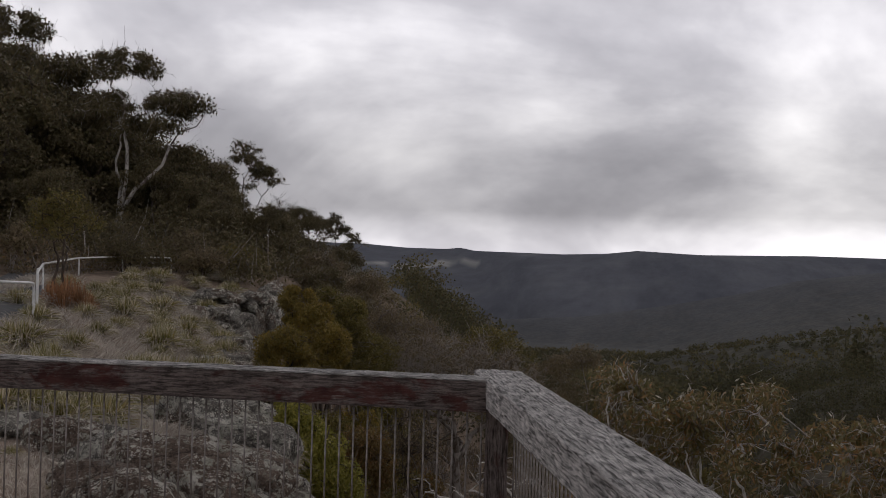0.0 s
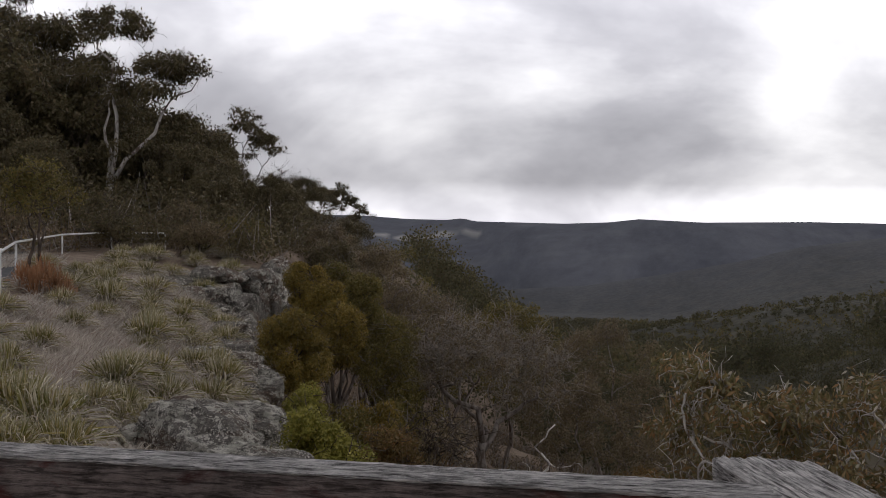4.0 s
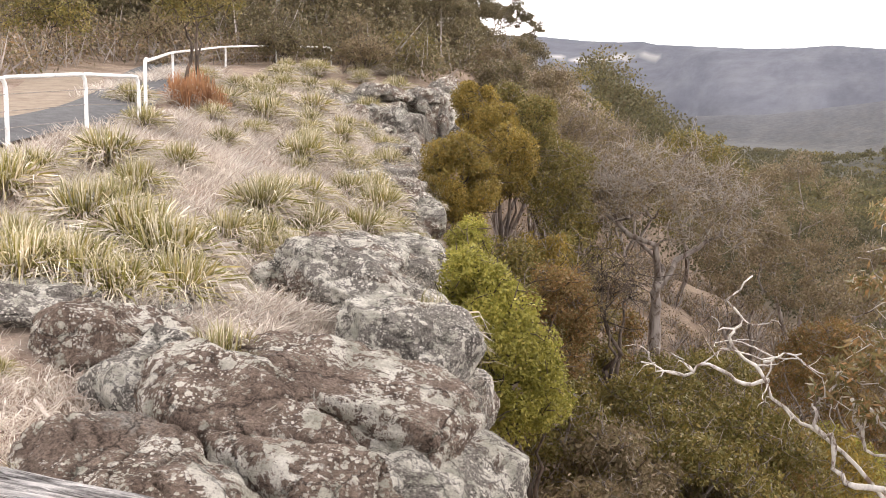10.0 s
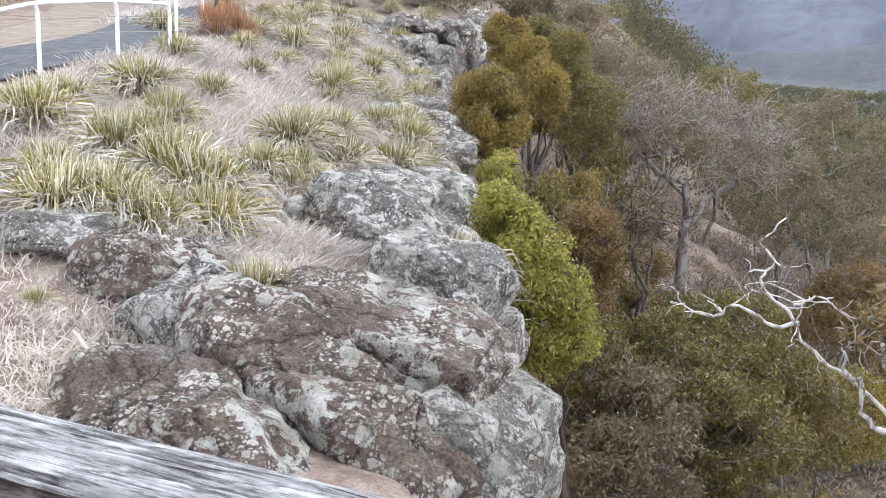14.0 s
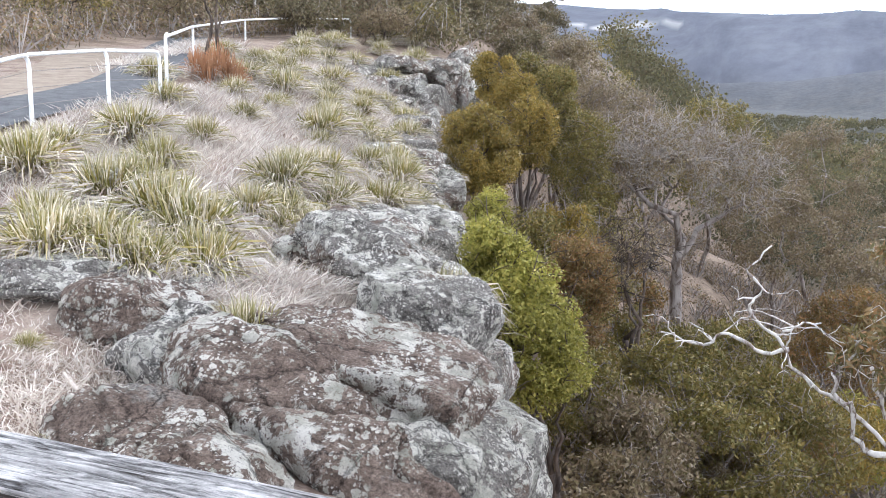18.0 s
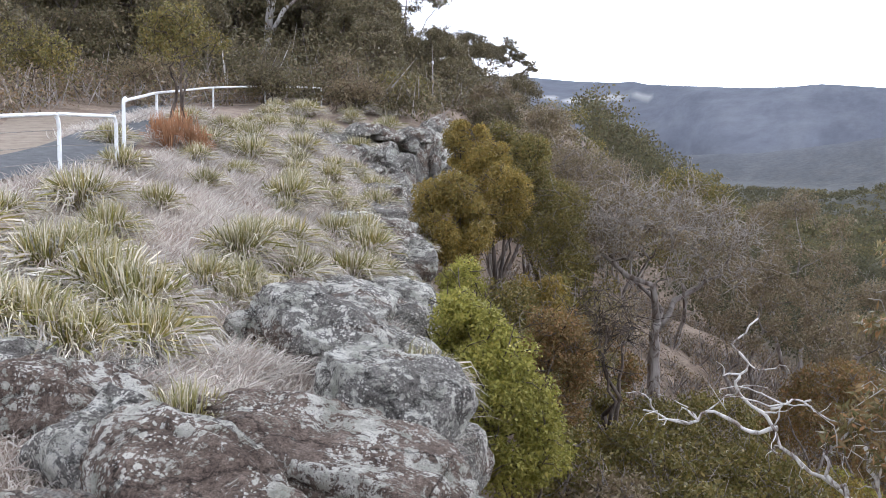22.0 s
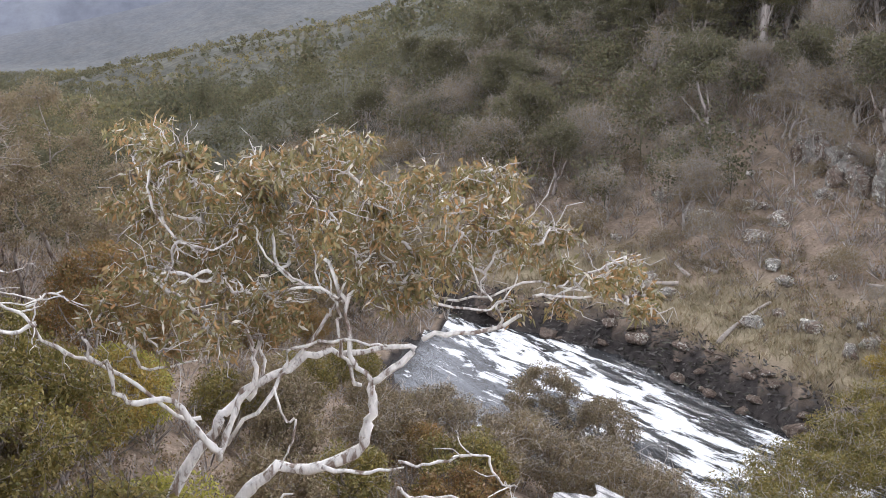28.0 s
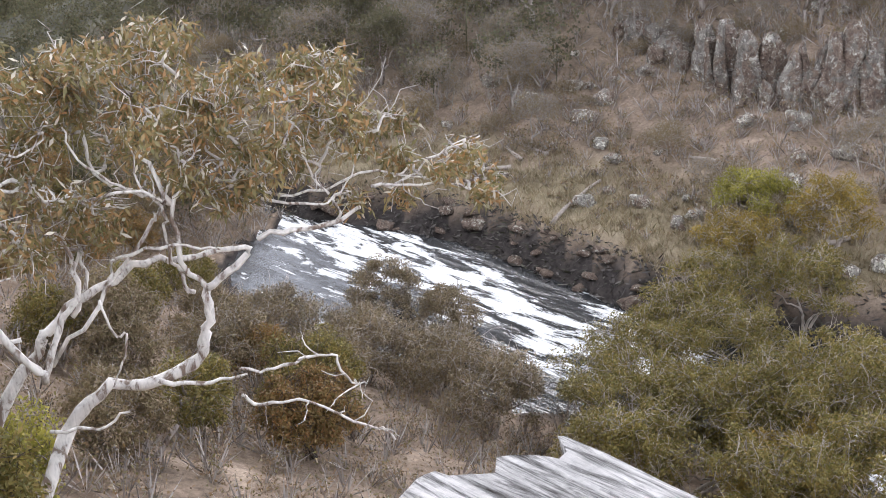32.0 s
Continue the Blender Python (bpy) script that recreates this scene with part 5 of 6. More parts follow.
# shrubs and trees by the river
for k, (tx, ty, h, rx, leaf, bark, lv, what) in enumerate((
        (12.2, 17.6, 2.0, 1.2, LEAF_OLIVE, BARK_DARK, 260, "dense olive shrub with a russet top"), (11.2, 16.2, 1.6, 1.0, LEAF_RUST, BARK_DARK, 200, "russet-topped shrub in the gully"),
        (16.8, 21.5, 2.0, 1.4, LEAF_DRY, BARK_TWIG, 100, "thin grey-brown shrub with pale stems"), (17.6, 19.6, 1.9, 1.3, LEAF_DRY, BARK_TWIG, 100, "thin grey-brown shrub with pale stems"),
        (15.4, 23.5, 1.7, 1.3, LEAF_DRY, BARK_TWIG, 100, "thin grey-brown shrub with pale stems"), (18.4, 23.6, 1.5, 1.1, LEAF_DRY, BARK_TWIG, 90, "thin grey-brown shrub with pale stems"),
        (14.2, 20.0, 1.5, 1.1, LEAF_DRY, BARK_TWIG, 100, "thin grey-brown shrub with pale stems"), (12.6, 21.8, 1.4, 1.2, LEAF_DRY, BARK_TWIG, 100, "thin grey-brown shrub with pale stems"),
        (18.6, 14.2, 3.0, 1.9, LEAF_OLIVE, BARK_TWIG, 150, "spreading olive riverside tree"), (21.0, 16.0, 3.0, 1.8, LEAF_OLIVE, BARK_TWIG, 150, "spreading olive riverside tree"),
        (23.5, 14.5, 3.2, 2.0, LEAF_OLIVE, BARK_TWIG, 150, "spreading olive riverside tree"), (26.6, 17.4, 3.0, 1.7, LEAF_OLIVE, BARK_TWIG, 150, "olive tree at the water's edge"),
        (29.2, 18.2, 1.7, 1.35, LEAF_GOLD, BARK_TWIG, 110, "olive-gold tree on the far bank"), (31.5, 19.0, 1.6, 1.4, LEAF_GREEN, BARK_TWIG, 170, "yellow-green shrub on the far bank"),
        (20.0, 11.5, 3.0, 1.9, LEAF_OLIVE, BARK_TWIG, 140, "spreading olive riverside tree"), (22.6, 12.0, 3.2, 1.9, LEAF_OLIVE, BARK_TWIG, 140, "spreading olive riverside tree"), (24.9, 17.0, 2.6, 1.5, LEAF_OLIVE, BARK_TWIG, 140, "spreading olive riverside tree"), (17.0, 17.0, 2.2, 1.4, LEAF_DRY, BARK_TWIG, 100, "thin grey-brown shrub with pale stems"),
        (19.6, 21.6, 1.5, 1.1, LEAF_DRY, BARK_TWIG, 90, "thin grey-brown shrub with pale stems"), (28.6, 15.4, 2.8, 1.7, LEAF_OLIVE, BARK_TWIG, 140, "olive tree on the far bank"), (31.4, 16.2, 2.4, 1.6, LEAF_GOLD, BARK_TWIG, 110, "olive-gold shrub on the far bank"), (3.0, 11.1, 2.2, 1.0, LEAF_OLIVE, BARK_DARK, 260, "dense olive shrub under the gum"),
        (20.4, 10.1, 4.2, 1.6, LEAF_OLIVE, BARK_TWIG, 150, "tall olive riverside tree"), (17.9, 8.6, 3.6, 1.5, LEAF_OLIVE, BARK_TWIG, 150, "tall olive riverside tree"), (19.8, 11.3, 3.3, 1.5, LEAF_OLIVE, BARK_TWIG, 150, "spreading olive riverside tree"), (18.2, 9.8, 3.0, 1.5, LEAF_GOLD, BARK_TWIG, 130, "olive-gold tree beside the river"),
        (16.6, 9.4, 3.2, 1.5, LEAF_OLIVE, BARK_TWIG, 150, "spreading olive riverside tree"), (19.0, 12.8, 3.0, 1.4, LEAF_OLIVE, BARK_TWIG, 140, "spreading olive riverside tree"), (22.0, 10.0, 4.0, 1.6, LEAF_OLIVE, BARK_TWIG, 150, "tall olive riverside tree"), (21.0, 8.4, 3.4, 1.6, LEAF_OLIVE, BARK_TWIG, 150, "tall olive riverside tree"),
        (16.2, 12.4, 2.4, 1.5, LEAF_OLIVE, BARK_TWIG, 140, "olive tree by the river"))):
    zt = gz(tx, ty)
    plant("riverside_shrub", (tx, ty, zt), (tx, ty, zt + h * 0.62), (rx, rx, h * 0.42), 400 + k, bark, leaf, 0.05 + 0.01 * h, 58, 0.36, int(lv * 1.5), 0.10, 0.017, 7, 0.35, 0.35, 7, 0.12, label=what, category="shrub", group="riverside shrubs", stems=3, flat=0.75, low=-0.6)

# scrub and trees on the hillside across the river: three builds, copied
rh = np.random.default_rng(77)
kinds = [plant("hillside_tree", (60, -40, 0), (60.2, -40, 2.2), (1.6, 1.5, 1.3), 501, BARK_DEAD, LEAF_DRY, 0.07, 60, 0.45, 34, 0.12, 0.014, 8, 0.3, 0.4, 6, 0.16, label="bare grey tree on the scrubby hillside", group="hillside trees"),
         plant("hillside_tree", (64, -40, 0), (64, -40, 3.2), (1.5, 1.5, 1.6), 502, BARK_GREY, LEAF_WOODS, 0.13, 44, 0.55, 130, 0.16, 0.03, 7, 0.4, 0.45, 4, 0.12, label="dull green gum on the hillside", group="hillside trees"),
         plant("hillside_shrub", (68, -40, 0), (68, -40, 0.7), (0.9, 0.9, 0.5), 503, BARK_TWIG, LEAF_DRY, 0.05, 26, 0.36, 90, 0.09, 0.015, 6, 0.3, 0.3, 4, 0.14, label="low grey-brown shrub on the hillside", category="shrub", group="hillside shrubs", stems=3),
         plant("tall_gum_tree", (72, -40, 0), (72, -40, 7.0), (2.2, 2.2, 4.6), 504, BARK_GREY, LEAF_WOODS, 0.17, 120, 0.62, 150, 0.2, 0.04, 9, 0.4, 0.4, 3, 0.1, shell=0.3, flat=0.55, low=-0.85, label="tall dark-crowned gum on the hillside", group="tall hillside trees")]
spots = []
for k in range(260):
    xx, yy = rh.uniform(31, 62), rh.uniform(6, 66)
    d = xx - float(river_far(yy))
    if d < 2.5 or (32.5 < xx < 41.5 and 13 < yy < 30):
        continue
    pick = 2 if d < 7 else int(rh.choice([0, 0, 0, 1, 2, 2]))
    spots.append((xx, yy, pick, rh.uniform(0.7, 1.25)))
for k in range(80):
    xx, yy = rh.uniform(31, 46), rh.uniform(12, 42)
    if xx - float(river_far(yy)) < 5 or (51 < math.degrees(math.atan2(xx, yy)) < 67 and 35.5 < xx < 40.5):
        continue
    spots.append((xx, yy, 0 if k % 2 else 2, rh.uniform(0.3, 0.85)))
for k in range(36):
    xx, yy, sc = rh.uniform(44, 78), rh.uniform(40, 70), rh.uniform(0.6, 1.15)
    spots.append((xx, yy, 3, sc * (1.0 if xx > 0.95 * yy else 0.4)))
for xx, yy, sc in ((45.5, 48.0, 0.75), (46.0, 47.0, 1.15), (46.5, 43.8, 1.35), (48.5, 46.0, 1.4), (50.0, 42.5, 1.6), (47.5, 40.0, 1.5), (52.0, 46.5, 1.5), (45.5, 43.0, 0.8), (54.0, 49.0, 1.3), (49.5, 38.0, 1.3)):
    spots.append((xx, yy, 3, sc))
for xx, yy, pick, sc in spots:
    copy_thing(kinds[pick], pose(xx, yy, gz(xx, yy), rh.normal() * 7, rh.normal() * 7, rh.uniform(0, 360)) @ Matrix.Diagonal((sc, sc, sc, 1)))
for q in kinds:
    i = kinds.index(q)
    xx, yy = ((40.5, 31.0), (44.0, 24.0), (34.0, 24.5), (52.0, 45.0))[i]
    q.location = (xx, yy, gz(xx, yy))

# the wood on the left behind the railing
copies = []
talls = [plant("pale_trunked_gum", (-8.75, 36.5, gz(-8.75, 36.5)), (-7.9, 36.5, 5.6), (2.0, 1.6, 1.5), 601, BARK_PALE, LEAF_GUM_DARK, 0.15, 140, 0.4, 105, 0.15, 0.026, 16, 0.4, 0.34, 5, 0.10, label="tall gum with a pale forked trunk and airy crown", group="roadside gums", flat=0.6, low=-0.3, shell=0.6,
               lobes=(((-8.4, 36.5, 6.4), (1.4, 1.2, 0.85)), ((-6.6, 36.5, 5.1), (1.4, 1.1, 0.7)), ((-9.0, 36.9, 5.1), (1.0, 0.9, 0.7)), ((-7.5, 36.2, 4.3), (1.3, 1.0, 0.5)))),
         plant("dark_bushy_tree", (-9.2, 40.5, gz(-9.2, 40.5)), (-8.9, 40.5, 2.1), (2.0, 2.0, 2.5), 602, BARK_DARK, LEAF_GUM_DARK, 0.13, 110, 0.55, 180, 0.15, 0.032, 7, 0.4, 0.4, 2, 0.1, label="dense dark olive tree behind the railing", group="dark bushy trees", low=-0.95, shell=0.3, flat=0.65),
         plant("airy_gum", (-5.2, 46.0, gz(-5.2, 46.0)), (-4.7, 46.0, 3.9), (1.2, 1.0, 1.0), 603, BARK_GREY, LEAF_GUM_DARK, 0.07, 52, 0.3, 60, 0.15, 0.028, 18, 0.4, 0.4, 5, 0.13, label="thin airy gum on the ridge", group="airy gums", flat=0.6, low=-0.5, shell=0.7,
               lobes=(((-5.2, 46.0, 4.2), (1.1, 0.9, 0.75)), ((-4.1, 46.0, 3.3), (1.0, 0.8, 0.8)))),
         plant("bare_sapling", (-3.9, 52.0, gz(-3.9, 52.0)), (-3.9, 52.0, 1.6), (0.9, 0.9, 1.1), 604, BARK_DARK, LEAF_DRY, 0.035, 40, 0.5, 14, 0.12, 0.014, 9, 0.0, 0.25, 9, 0.15, label="leafless grey sapling on the ridge", group="bare saplings")]
for i, xx, yy, sc in ((0, -14.4, 41.0, 1.22), (0, -17.5, 44.0, 1.4), (1, -17.0, 50.0, 1.7), (1, -13.5, 53.0, 1.6), (1, -11.0, 52.0, 1.2), (1, -8.4, 51.0, 1.0), (1, -21.0, 48.0, 2.1), (1, -6.2, 47.0, 0.72), (1, -15.2, 41.0, 1.5), (1, -11.4, 42.0, 1.35), (1, -8.9, 44.0, 1.05), (1, -14.0, 45.0, 1.55), (1, -7.0, 40.5, 0.96), (1, -16.0, 38.0, 1.6), (1, -10.2, 38.0, 1.15), (1, -13.0, 37.0, 1.35), (1, -7.6, 37.6, 0.8), (1, -11.5, 40.0, 1.25), (1, -14.2, 36.0, 1.2), (1, -10.8, 47.5, 1.15), (1, -6.5, 43.0, 0.88), (1, -5.5, 39.0, 0.62), (1, -17.5, 40.0, 1.4), (1, -13.0, 50.0, 1.4),
                      (1, -7.6, 49.0, 0.85), (1, -20.0, 36.0, 1.4), (1, -16.5, 31.0, 1.0), (1, -12.8, 30.5, 0.75), (1, -4.6, 44.0, 0.5), (1, -3.0, 41.0, 0.5), (1, -2.9, 46.0, 0.42), (2, -1.6, 52.0, 0.5),
                      (2, -0.9, 44.0, 0.55), (1, -24.0, 44.0, 1.6), (1, -9.6, 32.0, 0.62), (2, 0.2, 47.0, 0.5), (1, -4.6, 33.6, 0.5), (1, -5.6, 36.5, 0.66), (1, -3.2, 36.5, 0.5), (1, -12.4, 34.0, 0.9), (1, -9.2, 41.5, 1.1), (1, -15.0, 33.5, 0.9), (1, -2.4, 49.0, 0.62), (1, -11.6, 44.0, 1.1)):
    copy_thing(talls[i], pose(xx, yy, gz(xx, yy), 0, 0, 57.0 * len(copies)) @ Matrix.Diagonal((sc, sc, sc, 1)))
    copies.append(i)
plant("airy_gum", on_ground(-2.6, 60.0), (-2.2, 60.0, 1.5), (1.3, 1.2, 0.42), 611, BARK_GREY, LEAF_GUM_DARK, 0.07, 30, 0.34, 70, 0.16, 0.028, 7, 0.35, 0.6, 4, 0.14, label="flat-topped small gum on the skyline", group="airy gums")
plant("small_wattle", on_ground(-6.3, 20.3), (-6.3, 20.3, 0.5), (0.75, 0.75, 0.72), 610, BARK_DARK, LEAF_OLIVE, 0.05, 40, 0.3, 170, 0.07, 0.013, 6, 0.35, 0.5, 3, 0.12, label="small dull olive wattle beside the path", flat=0.85, stems=2)
for k, (xx, yy, h, r) in enumerate(((-10.6, 23.5, 1.5, 1.0), (-12.2, 25.5, 1.9, 1.2), (-9.0, 27.0, 1.3, 0.9), (-14.5, 27.0, 2.0, 1.3), (-7.6, 31.0, 1.3, 0.9), (-5.4, 31.5, 1.3, 0.9), (-3.6, 31.0, 1.0, 0.8), (-6.6, 28.0, 0.9, 0.7), (-4.4, 29.0, 0.9, 0.7))):
    zt = gz(xx, yy)
    plant("wayside_shrub", (xx, yy, zt), (xx, yy, zt + h * 0.6), (r, r, h * 0.45), 620 + k, BARK_DARK, (LEAF_OLIVE, LEAF_GUM_DARK, LEAF_DRY)[k % 3], 0.05, 30, 0.36, 150, 0.09, 0.016, 6, 0.35, 0.35, 4, 0.12, label="dull olive-brown shrub beside the path", category="shrub", group="wayside shrubs", stems=3, flat=0.85)

# woods farther off, too many to count
wf = np.random.default_rng(9)
wb = Buf()
for lo, hi, count, cards, size, tall in ((42, 90, 900, 230, 0.17, 3.2), (90, 220, 2600, 100, 0.42, 4.2), (220, 520, 4600, 34, 1.15, 6.0), (520, 1000, 8500, 20, 1.4, 5.2)):
    a = np.radians(wf.uniform(-9, 50, count))
    r = np.sqrt(wf.uniform(lo ** 2, hi ** 2, count))
    x, y = r * np.sin(a), r * np.cos(a)
    keep = (x > edge_x(y) + 4) & ~((x > river_near(y) - 1) & (x < river_far(y) + 8) & (y < 62))
    x, y = x[keep], y[keep]
    z = ground_z(x, y)
    h = tall * wf.uniform(0.6, 1.25, len(x))
    k = np.repeat(np.arange(len(x)), cards)
    g = wf.normal(size=(len(k), 3))
    g /= np.linalg.norm(g, axis=1, keepdims=True)
    rad = h * 0.42
    p = np.stack([x, y, z + h * 0.62], -1)[k] + g * (wf.uniform(0.3, 1, len(k)) ** 0.6 * rad[k])[:, None] * (1, 1, 0.8)
    wb.leaves(p, wf.normal(size=(len(k), 3)) + (0, 0, 0.2), size * wf.uniform(0.6, 1.3, len(k)), size * 0.4 * wf.uniform(0.6, 1.3, len(k)), wf)
    t = np.stack([x, y, z - 0.5], -1)
    wb.leaves(t, np.tile((0.02, 0.0, 1.0), (len(x), 1)), h * 1.1, 0.03 * h / 3, wf)
tagged(wb.ob("distant_woods", LEAF_WOODS, smooth=False), "dull green and grey gum woods covering the hills", "woods", kind="stuff")


STEM = leaf_mat("scrub_stem", [(0.20, 0.17, 0.15), (0.42, 0.38, 0.35), (0.30, 0.26, 0.23), (0.12, 0.10, 0.09), (0.52, 0.48, 0.45)], 0.0, 0.8)


def scrub(x, y, h, cards, size, material, label, stems=12):
    """Low growth of single leaves and stems over the slopes."""
    b = Buf()
    z = ground_z(x, y)
    k = np.repeat(np.arange(len(x)), cards)
    g = wf.normal(size=(len(k), 3))
    g /= np.linalg.norm(g, axis=1, keepdims=True)
    p = np.stack([x, y, z + h * 0.5], -1)[k] + g * (wf.uniform(0.1, 1, len(k)) ** 0.5 * h[k])[:, None] * (0.75, 0.75, 0.5)
    b.leaves(p, wf.normal(size=(len(k), 3)) + (0, 0, -0.3), size * wf.uniform(0.5, 1.3, len(k)), size * 0.2 * wf.uniform(0.6, 1.4, len(k)), wf)
    k = np.repeat(np.arange(len(x)), stems)
    q = np.stack([x, y, z - 0.05], -1)[k]
    d = wf.normal(size=(len(k), 3)) * (0.55, 0.55, 0.2) + (0, 0, 1)
    b.leaves(q, d, h[k] * wf.uniform(0.6, 1.15, len(k)), 0.012 + 0.006 * h[k], wf)
    ob = b.ob("undergrowth", material, smooth=False)
    ob.data.materials.append(STEM)
    slot = np.zeros(len(ob.data.polygons), np.int32)
    slot[len(x) * cards:] = 1
    ob.data.polygons.foreach_set("material_index", slot)
    return tagged(ob, label, "scrub", kind="stuff")


x, y = wf.uniform(-2, 27, 4800), wf.uniform(3, 48, 4800)
ok = (x > edge_x(y) + 1.3) & (x < river_near(y) - 0.3) & ((soft_noise(x, y, 4.0, 23) > -0.25) | (x > 6.5))
x, y = x[ok], y[ok]
scrub(x, y, wf.uniform(0.25, 0.95, len(x)), 60, 0.085, LEAF_SCRUB, "grey-brown scrub covering the gully")
x, y = wf.uniform(27, 66, 7000), wf.uniform(0, 70, 7000)
ok = x > river_far(y) + 2.0 + 3 * wf.uniform(0, 1, len(x)) ** 2
x, y = x[ok], y[ok]
scrub(x, y, wf.uniform(0.3, 1.2, len(x)) * np.interp(x - river_far(y), [2, 10], [0.45, 1.0]), 40, 0.12, LEAF_SCRUB, "grey-brown scrub on the far hillside")
# tufts of yellow grass over the far bank, and dark flood debris along the water
x, y = wf.uniform(26, 40, 16000), wf.uniform(8, 46, 16000)
d = x - river_far(y)
ok = (d > 1.3) & (d < 6 + 2 * soft_noise(x, y, 6, 18)) & (soft_noise(x, y, 3.0, 19) > -0.9)
x, y = x[ok], y[ok]
n = len(x) * 4
k = np.repeat(np.arange(len(x)), 4)
root = np.stack([x, y, ground_z(x, y) - 0.02], -1)[k] + wf.normal(size=(n, 3)) * (0.07, 0.07, 0)
tip = root + np.stack([wf.normal(size=n) * 0.12, wf.normal(size=n) * 0.12, wf.uniform(0.12, 0.34, n)], -1)
b = Buf()
b.blades(root, tip, wf.normal(size=(n, 3)) * 0.02, 0.016, wf)
tagged(b.ob("bank_grass", leaf_mat("bank_grass_blade", [(0.22, 0.17, 0.10), (0.31, 0.25, 0.15), (0.40, 0.34, 0.24), (0.18, 0.155, 0.08)], 0.2, 0.7), smooth=False), "yellowed rough grass on the far river bank", "grass", kind="stuff")
x, y = wf.uniform(24, 32, 14000), wf.uniform(10, 40, 14000)
d = x - river_far(y)
ok = (d > -0.25) & (d < 1.6)
x, y = x[ok], y[ok]
b = Buf()
b.leaves(np.stack([x, y, np.maximum(ground_z(x, y), -14.2) + wf.uniform(0, 0.12, len(x))], -1), wf.normal(size=(len(x), 3)) * (1, 1, 0.35), wf.uniform(0.1, 0.4, len(x)), wf.uniform(0.02, 0.06, len(x)), wf)
tagged(b.ob("flood_debris", leaf_mat("wet_debris", [(0.03, 0.026, 0.024), (0.06, 0.05, 0.045), (0.10, 0.088, 0.08), (0.04, 0.04, 0.02)], 0.0, 0.7), smooth=False), "dark flood debris along the water's edge", "debris", kind="stuff")
x, y = wf.uniform(-26, -2, 1000), wf.uniform(29, 56, 1000)
ok = x < edge_x(y) + 2.5
x, y = x[ok], y[ok]
scrub(x, y, wf.uniform(0.8, 2.4, len(x)), 170, 0.13, LEAF_GUM_DARK, "dark understorey below the roadside trees", 2)

x, y = wf.uniform(-19, -7.2, 900), wf.uniform(11, 32, 900)
ok = (x < np.interp(y, [12, 19, 24, 32], [-7.9, -9.2, -9.6, -8.0])) | ((y > 24) & (x > -10.5))
x, y = x[ok], y[ok]
scrub(x, y, wf.uniform(0.3, 1.1, len(x)), 70, 0.10, LEAF_SCRUB, "dry brown brush behind the footpath", 4)

# dead logs on the far hillside
for k in range(12):
    xx, yy = wf.uniform(30, 42), wf.uniform(15, 42)
    if xx < float(river_far(yy)) + 3:
        continue
    b = Buf()
    a, L = wf.uniform(0, 3.1), wf.uniform(0.6, 1.5)
    ends = [(xx + s * L * math.cos(a), yy + s * L * math.sin(a)) for s in (-1, 1)]
    ln = wiggle((*ends[0], gz(*ends[0]) + 0.08), (*ends[1], gz(*ends[1]) + 0.12), 6, 0.05, wf)
    b.tube(ln, np.linspace(0.10, 0.05, 7), 7)
    tagged(b.ob("fallen_log", BARK_TWIG), "bleached fallen log on the scrubby hillside", "log", "fallen logs")

# ---- grass ----
def tussock(seed, n, h, spread, material):
    rng = np.random.default_rng(seed)
    b = Buf()
    a = rng.uniform(0, 2 * np.pi, n)
    out = rng.uniform(0, 1, n) ** 0.6
    root = np.stack([np.cos(a) * out * spread * 0.3, np.sin(a) * out * spread * 0.3, np.full(n, -0.03)], -1)
    a = a + rng.normal(size=n) * 0.35
    L = h * rng.uniform(0.55, 1.2, n)
    lean = np.clip(out * rng.uniform(0.2, 1.45, n), 0, 1.25)
    tip = root + np.stack([np.cos(a) * lean * spread, np.sin(a) * lean * spread, L * np.clip(1.1 - 0.95 * lean ** 1.5, 0.03, 1)], -1)
    bend = np.stack([rng.normal(size=n) * 0.03, rng.normal(size=n) * 0.03, 0.5 * L * lean], -1)
    b.arcs(root, tip, bend, 0.0055 * rng.uniform(0.6, 1.4, n), rng)
    root_ob = empty("grass_tussock")
    ob = tagged(b.ob("living_tuft", material, root_ob, smooth=False), kind="stuff")
    along = ob.data.attributes.new("along", "FLOAT", "POINT")
    along.data.foreach_set("value", np.tile(np.array([0, 0, 0.34, 0.34, 0.72, 0.72, 1.0], np.float32), n))
    b = Buf()
    m = int(n * 0.45)
    a = rng.uniform(0, 2 * np.pi, m)
    root = np.stack([np.cos(a) * spread * 0.25, np.sin(a) * spread * 0.25, np.full(m, 0.0)], -1)
    far = spread * rng.uniform(0.4, 1.25, m)
    tip = root + np.stack([np.cos(a) * far, np.sin(a) * far, rng.uniform(-0.04, 0.14, m)], -1)
    b.arcs(root, tip, np.stack([0 * a, 0 * a, rng.uniform(0.03, 0.2, m) * h / 0.4], -1), 0.0058 * rng.uniform(0.6, 1.4, m), rng)
    tagged(b.ob("dead_tuft", BLADE_DRY, root_ob, "bleached dead blades", smooth=False), "bleached dead blades", kind="stuff")
    return root_ob


